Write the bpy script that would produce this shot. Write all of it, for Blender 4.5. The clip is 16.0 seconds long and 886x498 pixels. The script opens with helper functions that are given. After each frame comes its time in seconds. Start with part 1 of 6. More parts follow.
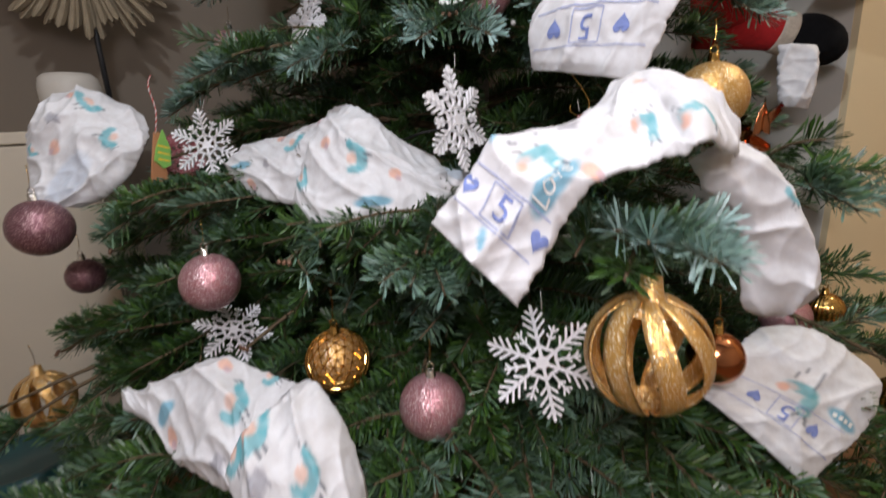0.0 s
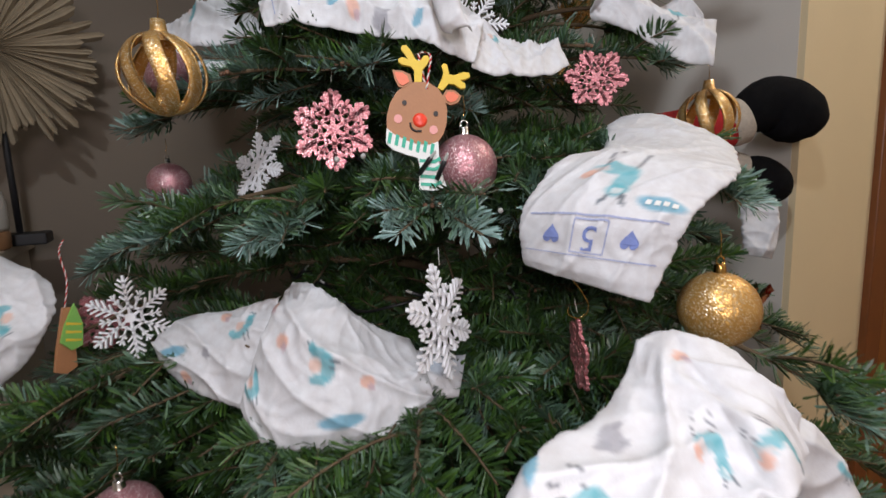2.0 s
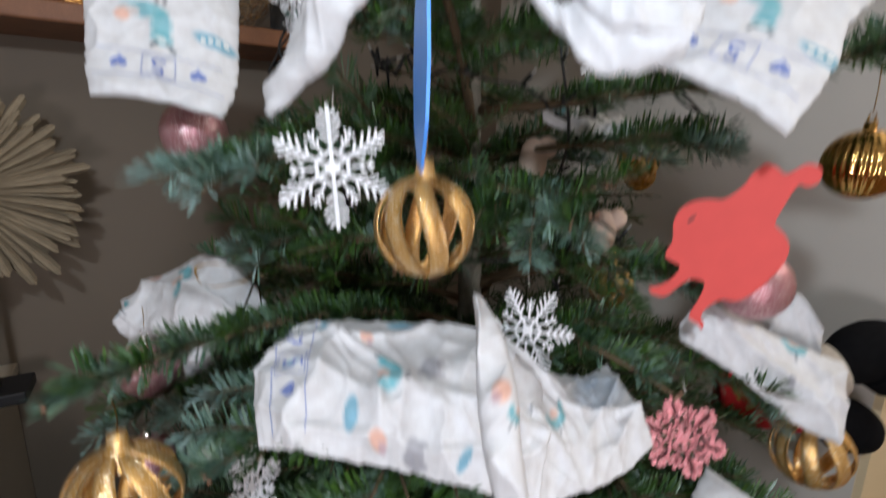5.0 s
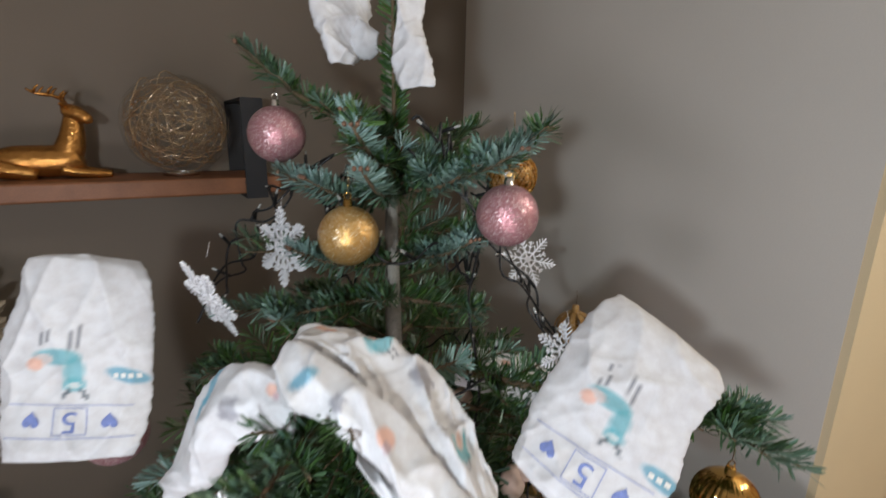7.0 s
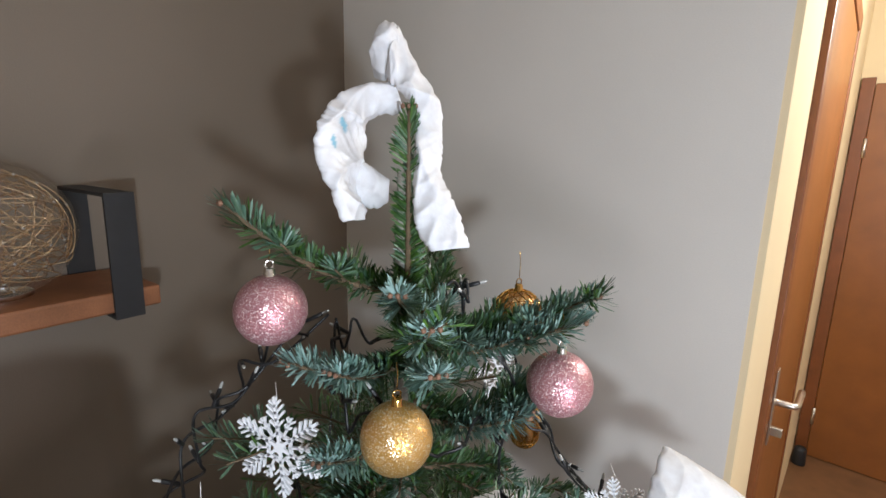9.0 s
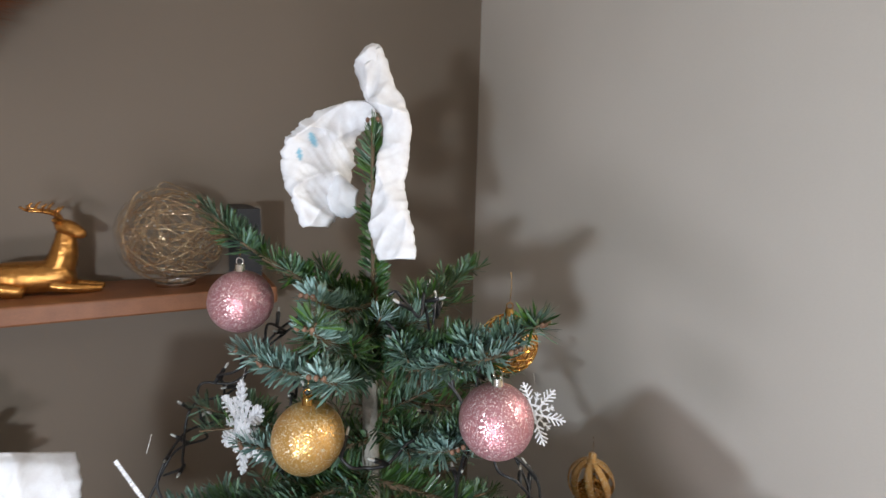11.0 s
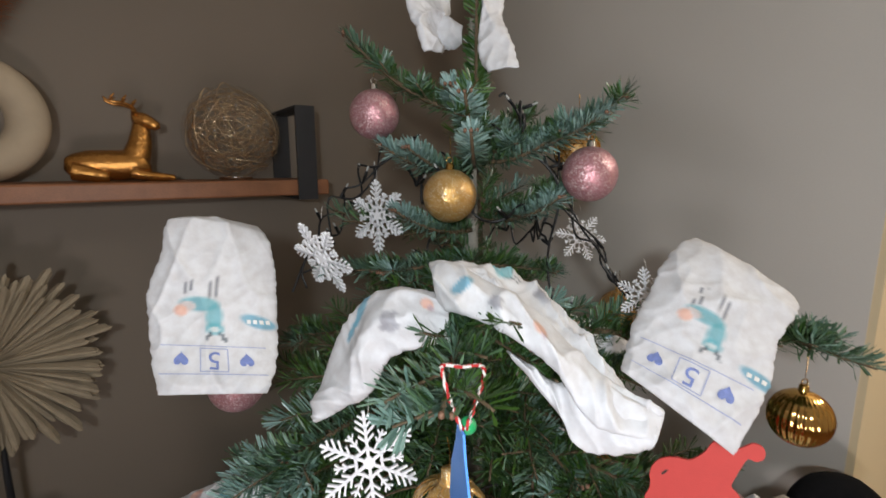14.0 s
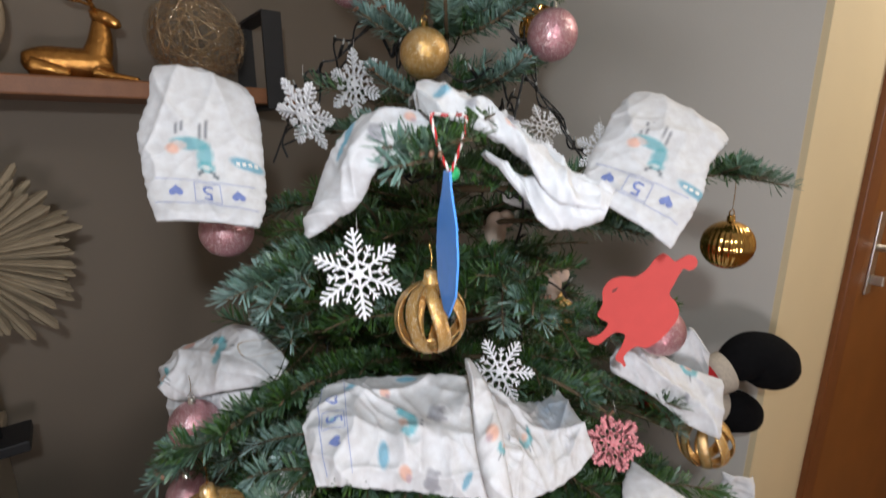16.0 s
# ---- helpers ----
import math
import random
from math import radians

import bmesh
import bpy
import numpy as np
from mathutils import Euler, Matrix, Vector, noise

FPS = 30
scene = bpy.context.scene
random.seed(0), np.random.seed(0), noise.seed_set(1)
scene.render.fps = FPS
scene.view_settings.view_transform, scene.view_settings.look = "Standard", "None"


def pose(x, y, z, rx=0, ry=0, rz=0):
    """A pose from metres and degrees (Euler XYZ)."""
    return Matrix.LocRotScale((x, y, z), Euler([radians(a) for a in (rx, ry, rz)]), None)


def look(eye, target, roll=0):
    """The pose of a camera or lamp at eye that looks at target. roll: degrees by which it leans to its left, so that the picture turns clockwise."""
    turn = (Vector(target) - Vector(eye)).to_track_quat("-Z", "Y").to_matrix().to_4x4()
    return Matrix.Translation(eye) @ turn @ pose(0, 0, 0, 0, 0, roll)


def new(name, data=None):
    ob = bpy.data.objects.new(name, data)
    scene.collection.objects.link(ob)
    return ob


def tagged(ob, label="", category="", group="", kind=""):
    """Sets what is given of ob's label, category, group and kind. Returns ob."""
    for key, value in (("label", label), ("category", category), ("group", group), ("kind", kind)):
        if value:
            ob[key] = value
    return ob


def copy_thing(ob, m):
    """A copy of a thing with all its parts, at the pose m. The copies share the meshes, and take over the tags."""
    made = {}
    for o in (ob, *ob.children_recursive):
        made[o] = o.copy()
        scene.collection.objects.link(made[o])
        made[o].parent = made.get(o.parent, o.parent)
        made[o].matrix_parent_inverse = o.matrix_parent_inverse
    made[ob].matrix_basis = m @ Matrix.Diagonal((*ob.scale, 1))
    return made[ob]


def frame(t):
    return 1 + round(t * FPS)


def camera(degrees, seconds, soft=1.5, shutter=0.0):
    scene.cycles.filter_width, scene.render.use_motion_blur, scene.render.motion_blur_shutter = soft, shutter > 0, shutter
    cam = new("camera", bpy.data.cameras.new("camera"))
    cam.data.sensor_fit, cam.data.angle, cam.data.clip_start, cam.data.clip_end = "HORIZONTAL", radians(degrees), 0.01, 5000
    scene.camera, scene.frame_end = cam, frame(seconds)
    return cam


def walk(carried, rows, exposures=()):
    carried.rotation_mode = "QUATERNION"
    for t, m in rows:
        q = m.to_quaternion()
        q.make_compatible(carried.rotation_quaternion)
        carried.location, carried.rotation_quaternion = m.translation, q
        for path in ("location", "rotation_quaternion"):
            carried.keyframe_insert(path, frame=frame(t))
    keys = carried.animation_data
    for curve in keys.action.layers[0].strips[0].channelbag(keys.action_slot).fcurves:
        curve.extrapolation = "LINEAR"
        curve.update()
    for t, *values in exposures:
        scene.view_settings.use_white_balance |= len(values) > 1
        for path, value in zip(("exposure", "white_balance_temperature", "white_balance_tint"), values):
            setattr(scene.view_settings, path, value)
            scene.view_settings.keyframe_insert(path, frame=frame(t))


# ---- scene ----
cam = camera(86.4, 16.0, 1.5, 0.6)
PATH = [
    (0, (0.098, 0.068, 0.692), (-0.047, 1.998, 0.188), -3.15),
    (0.5, (0.087, 0.094, 0.736), (0.018, 2.042, 0.288), -2.73),
    (1, (0.071, 0.111, 0.778), (0.095, 2.078, 0.415), -2.28),
    (1.5, (0.066, 0.140, 0.803), (0.152, 2.114, 0.495), -2.18),
    (2, (0.065, 0.158, 0.813), (0.176, 2.135, 0.532), -2.16),
    (2.5, (0.074, 0.203, 0.830), (0.160, 2.187, 0.589), -1.79),
    (3, (0.062, 0.211, 0.865), (0.102, 2.200, 0.661), -1.17),
    (3.5, (0.068, 0.224, 0.897), (0.020, 2.216, 0.733), -0.75),
    (4, (0.067, 0.258, 0.924), (0.001, 2.250, 0.762), -0.27),
    (4.5, (0.053, 0.342, 1.007), (0.025, 2.325, 0.748), 0.38),
    (5, (0.048, 0.343, 1.182), (0.115, 2.295, 0.749), 1.12),
    (5.2, (0.046, 0.321, 1.251), (0.125, 2.264, 0.787), 1.49),
    (7.3, (0.150, 0.409, 1.519), (0.257, 2.348, 1.040), 0.94),
    (7.5, (0.157, 0.429, 1.539), (0.312, 2.368, 1.073), 0.96),
    (8, (0.096, 0.460, 1.597), (0.469, 2.381, 1.181), 1.15),
    (8.5, (0.012, 0.486, 1.617), (0.642, 2.342, 1.218), 1.26),
    (9, (-0.055, 0.511, 1.623), (0.766, 2.294, 1.241), 1.45),
    (9.5, (-0.059, 0.493, 1.607), (0.649, 2.336, 1.287), 1.97),
    (9.7, (-0.024, 0.485, 1.614), (0.603, 2.358, 1.298), 1.69),
    (11.8, (0.195, 0.459, 1.578), (0.004, 2.437, 1.353), 1.62),
    (12, (0.184, 0.448, 1.547), (-0.004, 2.427, 1.326), 1.51),
    (12.5, (0.148, 0.399, 1.510), (-0.015, 2.378, 1.273), 0.89),
    (13, (0.094, 0.351, 1.490), (0.012, 2.330, 1.216), 0.31),
    (13.5, (0.041, 0.323, 1.441), (0.060, 2.297, 1.117), -0.03),
    (14, (0.016, 0.314, 1.428), (0.154, 2.279, 1.082), -0.09),
    (14.5, (0.006, 0.313, 1.388), (0.240, 2.269, 1.041), 0.02),
    (15, (-0.012, 0.304, 1.357), (0.246, 2.255, 1.003), 0.02),
    (15.5, (0.002, 0.264, 1.343), (0.257, 2.205, 0.933), 0.03),
    (16, (-0.009, 0.240, 1.301), (0.286, 2.161, 0.828), 0.11),
]
walk(cam, [(t, look(eye, target, roll)) for t, eye, target, roll in PATH],
     [(0, 0.20, 6600, 12), (1.5, 0.06, 6600, 12), (3.5, -0.24, 6500, 12), (5.0, 0.10, 6400, 10), (7.5, 0.10, 6500, 10), (8.0, 0.66, 6200, 10), (9.0, 0.86, 6200, 10), (10.5, 0.78, 6300, 10), (12.0, 0.65, 6500, 10), (12.5, 0.27, 6750, 10), (13.0, 0.11, 6750, 10), (14.5, 0.06, 6750, 10), (16.0, 0.10, 6600, 10)])

# ---- light: the torch of the phone that films, low and high on its way, and the hall's warm lamp ----
def lamp(name, place, watts, colour, radius):
    data = bpy.data.lights.new(name, "POINT")
    data.energy, data.color, data.shadow_soft_size = watts, colour, radius
    ob = new(name, data)
    ob.location = place
    return ob


lamp("torch_low", (0.07, -0.11, 0.95), 10.8, (0.98, 0.94, 1.0), 0.10)
lamp("torch_high", (-0.02, 0.08, 1.50), 13.4, (0.86, 0.945, 1.03), 0.025)
lamp("hall_lamp", (1.75, 0.75, 2.15), 31.0, (1.0, 0.95, 0.86), 0.12)
world = bpy.data.worlds.new("world")
scene.world = world
world.use_nodes = True
world.node_tree.nodes["Background"].inputs[0].default_value = (1.0, 0.85, 0.7, 1)
world.node_tree.nodes["Background"].inputs[1].default_value = 0.035


# ---- materials ----
def material(name, colour, rough=0.6, metal=0.0, grain=40.0, vary=0.15, bump=0.1, fine=400.0, **more):
    """A surface with colour variation at two scales and a fine relief."""
    m = bpy.data.materials.new(name)
    m.use_nodes = True
    nt = m.node_tree
    b = nt.nodes["Principled BSDF"]
    b.inputs["Roughness"].default_value, b.inputs["Metallic"].default_value = rough, metal
    co = nt.nodes.new("ShaderNodeTexCoord")
    n1, n2 = nt.nodes.new("ShaderNodeTexNoise"), nt.nodes.new("ShaderNodeTexNoise")
    n1.inputs["Scale"].default_value, n2.inputs["Scale"].default_value = grain, fine
    n1.inputs["Detail"].default_value = 3
    for n in (n1, n2):
        nt.links.new(co.outputs["Object"], n.inputs["Vector"])
    ramp = nt.nodes.new("ShaderNodeValToRGB")
    ramp.color_ramp.elements[0].position, ramp.color_ramp.elements[1].position = 0.3, 0.7
    ramp.color_ramp.elements[0].color = (*[c * (1 - vary) for c in colour], 1)
    ramp.color_ramp.elements[1].color = (*[min(1, c * (1 + vary)) for c in colour], 1)
    add = nt.nodes.new("ShaderNodeMath")
    add.operation = "MULTIPLY_ADD"
    add.inputs[1].default_value, add.inputs[2].default_value = 0.5, 0.25
    nt.links.new(n2.outputs[0], add.inputs[0])
    mix = nt.nodes.new("ShaderNodeMath")
    mix.operation = "MULTIPLY"
    mix.inputs[1].default_value = 1.0
    av = nt.nodes.new("ShaderNodeMath")
    av.operation = "ADD"
    half = nt.nodes.new("ShaderNodeMath")
    half.operation = "MULTIPLY"
    half.inputs[1].default_value = 0.5
    nt.links.new(n1.outputs[0], av.inputs[0])
    nt.links.new(add.outputs[0], av.inputs[1])
    nt.links.new(av.outputs[0], half.inputs[0])
    nt.links.new(half.outputs[0], ramp.inputs[0])
    nt.links.new(ramp.outputs[0], b.inputs["Base Color"])
    if bump:
        bp = nt.nodes.new("ShaderNodeBump")
        bp.inputs["Strength"].default_value, bp.inputs["Distance"].default_value = bump, 0.002
        nt.links.new(n2.outputs[0], bp.inputs["Height"])
        nt.links.new(bp.outputs[0], b.inputs["Normal"])
    for key, value in more.items():
        b.inputs[key.replace("_", " ")].default_value = value
    return m


def glitter(name, colour, spark, scale=1450.0, metal=0.55, rough=0.30):
    """Paint full of flakes: each small cell has its own tilt and brightness."""
    m = bpy.data.materials.new(name)
    m.use_nodes = True
    nt = m.node_tree
    b = nt.nodes["Principled BSDF"]
    co = nt.nodes.new("ShaderNodeTexCoord")
    v = nt.nodes.new("ShaderNodeTexVoronoi")
    v.inputs["Scale"].default_value = scale
    nt.links.new(co.outputs["Object"], v.inputs["Vector"])
    sep = nt.nodes.new("ShaderNodeSeparateColor")
    nt.links.new(v.outputs["Color"], sep.inputs[0])
    ramp = nt.nodes.new("ShaderNodeValToRGB")
    e = ramp.color_ramp.elements
    e[0].color, e[1].color = (*[c * 0.85 for c in colour], 1), (*spark, 1)
    e[0].position, e[1].position = 0.78, 0.95
    nt.links.new(sep.outputs[0], ramp.inputs[0])
    nt.links.new(ramp.outputs[0], b.inputs["Base Color"])
    geo = nt.nodes.new("ShaderNodeNewGeometry")
    sub = nt.nodes.new("ShaderNodeVectorMath")
    sub.operation = "SUBTRACT"
    sub.inputs[1].default_value = (0.5, 0.5, 0.5)
    nt.links.new(v.outputs["Color"], sub.inputs[0])
    sc = nt.nodes.new("ShaderNodeVectorMath")
    sc.operation = "SCALE"
    sc.inputs["Scale"].default_value = 0.50
    nt.links.new(sub.outputs[0], sc.inputs[0])
    ad = nt.nodes.new("ShaderNodeVectorMath")
    nt.links.new(geo.outputs["Normal"], ad.inputs[0])
    nt.links.new(sc.outputs[0], ad.inputs[1])
    no = nt.nodes.new("ShaderNodeVectorMath")
    no.operation = "NORMALIZE"
    nt.links.new(ad.outputs[0], no.inputs[0])
    nt.links.new(no.outputs[0], b.inputs["Normal"])
    b.inputs["Metallic"].default_value, b.inputs["Roughness"].default_value = metal, rough
    return m


def needle_material():
    """Fir needles: deep green, the young shoots with a blue-white bloom."""
    m = bpy.data.materials.new("fir_needles")
    m.use_nodes = True
    nt = m.node_tree
    b = nt.nodes["Principled BSDF"]
    at = nt.nodes.new("ShaderNodeAttribute")
    at.attribute_name = "bloom"
    geo = nt.nodes.new("ShaderNodeNewGeometry")
    r1 = nt.nodes.new("ShaderNodeValToRGB")
    e = r1.color_ramp.elements
    e[0].color, e[1].color = (0.013, 0.046, 0.007, 1), (0.068, 0.144, 0.023, 1)
    nt.links.new(geo.outputs["Random Per Island"], r1.inputs[0])
    r2 = nt.nodes.new("ShaderNodeValToRGB")
    e = r2.color_ramp.elements
    e[0].color, e[1].color = (0.17, 0.30, 0.27, 1), (0.42, 0.58, 0.57, 1)
    nt.links.new(geo.outputs["Random Per Island"], r2.inputs[0])
    mx = nt.nodes.new("ShaderNodeMix")
    mx.data_type = "RGBA"
    nt.links.new(at.outputs["Fac"], mx.inputs["Factor"])
    nt.links.new(r1.outputs[0], mx.inputs[6])
    nt.links.new(r2.outputs[0], mx.inputs[7])
    nt.links.new(mx.outputs[2], b.inputs["Base Color"])
    b.inputs["Roughness"].default_value = 0.36
    return m


M = {
    "wall_dark": material("taupe_wall_paint", (0.216, 0.175, 0.135), 0.75, grain=3, vary=0.06, bump=0.12, fine=350),
    "wall_light": material("light_grey_wall_paint", (0.655, 0.62, 0.565), 0.8, grain=3, vary=0.05, bump=0.12, fine=350),
    "cream": material("cream_wall_paint", (0.79, 0.645, 0.41), 0.8, grain=4, vary=0.05, bump=0.1, fine=350),
    "ceiling": material("white_ceiling_paint", (0.75, 0.72, 0.68), 0.85, grain=3, vary=0.04, bump=0.1),
    "floor": material("brown_laminate", (0.20, 0.10, 0.045), 0.4, grain=12, vary=0.3, bump=0.1),
    "door": material("orange_brown_door_veneer", (0.25, 0.088, 0.018), 0.38, grain=9, vary=0.22, bump=0.08),
    "frame": material("brown_door_frame_wood", (0.20, 0.065, 0.018), 0.4, grain=14, vary=0.25, bump=0.08),
    "steel": material("brushed_steel", (0.7, 0.68, 0.64), 0.3, 1.0, vary=0.05),
    "bark": material("fir_bark", (0.25, 0.235, 0.20), 0.85, grain=60, vary=0.45, bump=0.6, fine=300),
    "twig": material("fir_twig", (0.115, 0.078, 0.042), 0.8, grain=80, vary=0.3, bump=0.3),
    "bud": material("fir_bud", (0.19, 0.10, 0.06), 0.6, grain=300, vary=0.3, bump=0.2),
    "needle": needle_material(),
    "pink": glitter("pink_glitter", (0.60, 0.27, 0.30), (1.0, 0.88, 0.88)),
    "mauve": glitter("mauve_glitter", (0.22, 0.10, 0.12), (0.6, 0.4, 0.4)),
    "gold": glitter("gold_glitter", (0.80, 0.45, 0.13), (1.0, 0.93, 0.70), metal=0.6),
    "gold_shiny": material("shiny_gold_lacquer", (0.62, 0.38, 0.12), 0.12, 1.0, vary=0.05, bump=0.0),
    "copper": material("shiny_copper_lacquer", (0.5, 0.2, 0.09), 0.16, 1.0, vary=0.1, bump=0.05),
    "silver": material("silver_cap", (0.8, 0.78, 0.75), 0.2, 1.0, vary=0.05),
    "flake": material("white_plastic_glitter", (0.90, 0.90, 0.93), 0.5, grain=900, vary=0.08, bump=0.05, fine=1500),
    "flake_pink": glitter("pink_glitter_plastic", (0.58, 0.185, 0.205), (1.0, 0.74, 0.74), scale=1500),
    "black": material("black_cable_plastic", (0.012, 0.012, 0.013), 0.45, vary=0.2, bump=0.05),
    "black_steel": material("black_powder_coat", (0.018, 0.018, 0.02), 0.55, vary=0.2, bump=0.2, fine=900),
    "red_paint": material("red_craft_foam", (0.70, 0.075, 0.065), 0.7, grain=60, vary=0.06, bump=0.15, fine=900),
    "blue_paint": material("blue_painted_wood", (0.085, 0.32, 0.90), 0.4, grain=60, vary=0.08, bump=0.1),
    "green_bead": material("green_bead_paint", (0.02, 0.35, 0.12), 0.35, vary=0.1),
    "tan_wood": material("brown_painted_plywood", (0.42, 0.19, 0.085), 0.55, grain=50, vary=0.08, bump=0.1),
    "yellow_paint": material("yellow_painted_plywood", (0.80, 0.55, 0.05), 0.55, grain=50, vary=0.06, bump=0.1),
    "coral_paint": material("coral_paint", (0.85, 0.20, 0.10), 0.5, grain=50, vary=0.08),
    "nose_paint": material("orange_red_paint", (0.85, 0.06, 0.025), 0.4, grain=50, vary=0.05),
    "blush": material("pink_cheek_paint", (0.80, 0.36, 0.33), 0.55, grain=50, vary=0.05),
    "ink": material("dark_brown_ink", (0.025, 0.014, 0.01), 0.5, vary=0.1),
    "white_paint": material("white_paint", (0.80, 0.80, 0.77), 0.5, grain=30, vary=0.05),
    "mint": material("green_scarf_paint", (0.03, 0.42, 0.28), 0.5, grain=50, vary=0.06),
    "leaf_green": material("leaf_green_paint", (0.22, 0.48, 0.10), 0.5, grain=50, vary=0.1),
    "twine_red": material("red_twine", (0.55, 0.03, 0.03), 0.8, vary=0.2, bump=0.4),
    "twine_white": material("white_twine", (0.75, 0.72, 0.68), 0.8, vary=0.1, bump=0.4),
    "plush_black": material("black_plush", (0.006, 0.006, 0.007), 0.95, grain=120, vary=0.4, bump=0.4, fine=900, Specular_IOR_Level=0.1),
    "plush_red": material("red_plush", (0.42, 0.012, 0.015), 0.95, grain=120, vary=0.25, bump=0.8, fine=900),
    "plush_white": material("cream_plush_trim", (0.55, 0.48, 0.40), 0.95, grain=200, vary=0.2, bump=1.0, fine=700),
    "vase": material("matt_sand_ceramic", (0.42, 0.335, 0.235), 0.85, grain=30, vary=0.08, bump=0.35, fine=600),
    "pampas": material("rust_pampas_grass", (0.30, 0.10, 0.035), 0.9, grain=60, vary=0.3),
    "fan": material("cream_palm_fan", (0.31, 0.25, 0.17), 0.8, grain=40, vary=0.15, bump=0.2),
    "cabinet": material("cream_white_cabinet_lacquer", (0.62, 0.55, 0.44), 0.45, grain=6, vary=0.05, bump=0.03),
    "ceramic_white": material("matt_white_plastic", (0.66, 0.62, 0.56), 0.5, grain=10, vary=0.04),
    "wood_ring": material("light_brown_wood_ring", (0.33, 0.17, 0.08), 0.5, grain=30, vary=0.3),
    "beige_wood": material("beige_wood", (0.72, 0.55, 0.45), 0.6, grain=40, vary=0.15),
    "teal_tin": material("dark_teal_lacquer", (0.01, 0.06, 0.065), 0.3, vary=0.1),
    "led": material("clear_led_tip", (0.42, 0.42, 0.40), 0.06, vary=0.05, bump=0.0),
    "blue_print": material("blue_print", (0.20, 0.26, 0.55), 0.8, grain=200, vary=0.2, bump=0.1),
    "line_print": material("pale_blue_line_print", (0.38, 0.42, 0.61), 0.8, grain=200, vary=0.2, bump=0.1),
    "shelf": material("oiled_brown_shelf_wood", (0.26, 0.105, 0.045), 0.5, grain=22, vary=0.35, bump=0.15),
}


def cloth_material():
    """White nonwoven fabric whose printed colours come with the mesh."""
    m = bpy.data.materials.new("white_nonwoven_fabric")
    m.use_nodes = True
    nt = m.node_tree
    b = nt.nodes["Principled BSDF"]
    at = nt.nodes.new("ShaderNodeAttribute")
    at.attribute_name = "print"
    co = nt.nodes.new("ShaderNodeTexCoord")
    n1, n2 = nt.nodes.new("ShaderNodeTexNoise"), nt.nodes.new("ShaderNodeTexNoise")
    n1.inputs["Scale"].default_value, n2.inputs["Scale"].default_value = 90.0, 700.0
    n1.inputs["Detail"].default_value = 4
    ramp = nt.nodes.new("ShaderNodeValToRGB")
    e = ramp.color_ramp.elements
    e[0].color, e[1].color = (0.88, 0.86, 0.85, 1), (1, 1, 1, 1)
    e[0].position, e[1].position = 0.35, 0.65
    mul = nt.nodes.new("ShaderNodeMix")
    mul.data_type, mul.blend_type = "RGBA", "MULTIPLY"
    mul.inputs["Factor"].default_value = 1.0
    for n in (n1, n2):
        nt.links.new(co.outputs["Object"], n.inputs["Vector"])
    nt.links.new(n1.outputs[0], ramp.inputs[0])
    nt.links.new(at.outputs["Color"], mul.inputs[6])
    nt.links.new(ramp.outputs[0], mul.inputs[7])
    nt.links.new(mul.outputs[2], b.inputs["Base Color"])
    mixh = nt.nodes.new("ShaderNodeMath")
    mixh.operation = "MULTIPLY_ADD"
    mixh.inputs[1].default_value = 1.2
    nt.links.new(n1.outputs[0], mixh.inputs[0])
    nt.links.new(n2.outputs[0], mixh.inputs[2])
    bp = nt.nodes.new("ShaderNodeBump")
    bp.inputs["Strength"].default_value, bp.inputs["Distance"].default_value = 0.22, 0.0010
    nt.links.new(mixh.outputs[0], bp.inputs["Height"])
    nt.links.new(bp.outputs[0], b.inputs["Normal"])
    b.inputs["Roughness"].default_value = 0.62
    b.inputs["Subsurface Weight"].default_value, b.inputs["Subsurface Radius"].default_value, b.inputs["Subsurface Scale"].default_value = 0.25, (1, 1, 1), 0.004
    return m


M["cloth"] = cloth_material()
M["amber_glass"] = material("thin_crackle_glass", (0.42, 0.35, 0.27), 0.03, grain=25, vary=0.3, bump=0.9, fine=90, Alpha=0.16)


# ---- mesh helpers ----
def mesh_from(name, verts, faces, mat, smooth=False):
    me = bpy.data.meshes.new(name)
    me.from_pydata([tuple(v) for v in verts], [], [tuple(f) for f in faces])
    me.materials.append(M[mat] if isinstance(mat, str) else mat)
    if smooth:
        me.shade_smooth()
    me.update()
    return me


def bm_mesh(name, bm, mat, smooth=False):
    me = bpy.data.meshes.new(name)
    bmesh.ops.recalc_face_normals(bm, faces=bm.faces)
    bm.to_mesh(me)
    bm.free()
    me.materials.append(M[mat] if isinstance(mat, str) else mat)
    if smooth:
        me.shade_smooth()
    return me


def part(name, me, parent=None, label="", m=None):
    """Links a mesh as one object, under a thing or a part where one is given."""
    ob = new(name, me)
    if parent is not None:
        ob.parent = parent
    if m is not None:
        ob.matrix_basis = m
    if label:
        ob["label"] = label
    return ob


def thing(name, place, label, category, group="", kind=""):
    ob = new(name)
    ob.empty_display_size = 0.02
    ob.matrix_basis = place if isinstance(place, Matrix) else Matrix.Translation(place)
    return tagged(ob, label, category, group, kind)


def box(bm, x0, y0, z0, x1, y1, z1, bevel=0.0):
    r = bmesh.ops.create_cube(bm, size=1.0, matrix=Matrix.Translation(((x0 + x1) / 2, (y0 + y1) / 2, (z0 + z1) / 2)) @ Matrix.Diagonal((x1 - x0, y1 - y0, z1 - z0, 1)))
    if bevel:
        es = list({e for v in r["verts"] for e in v.link_edges})
        bmesh.ops.bevel(bm, geom=es, offset=bevel, segments=2, profile=0.5, affect="EDGES")


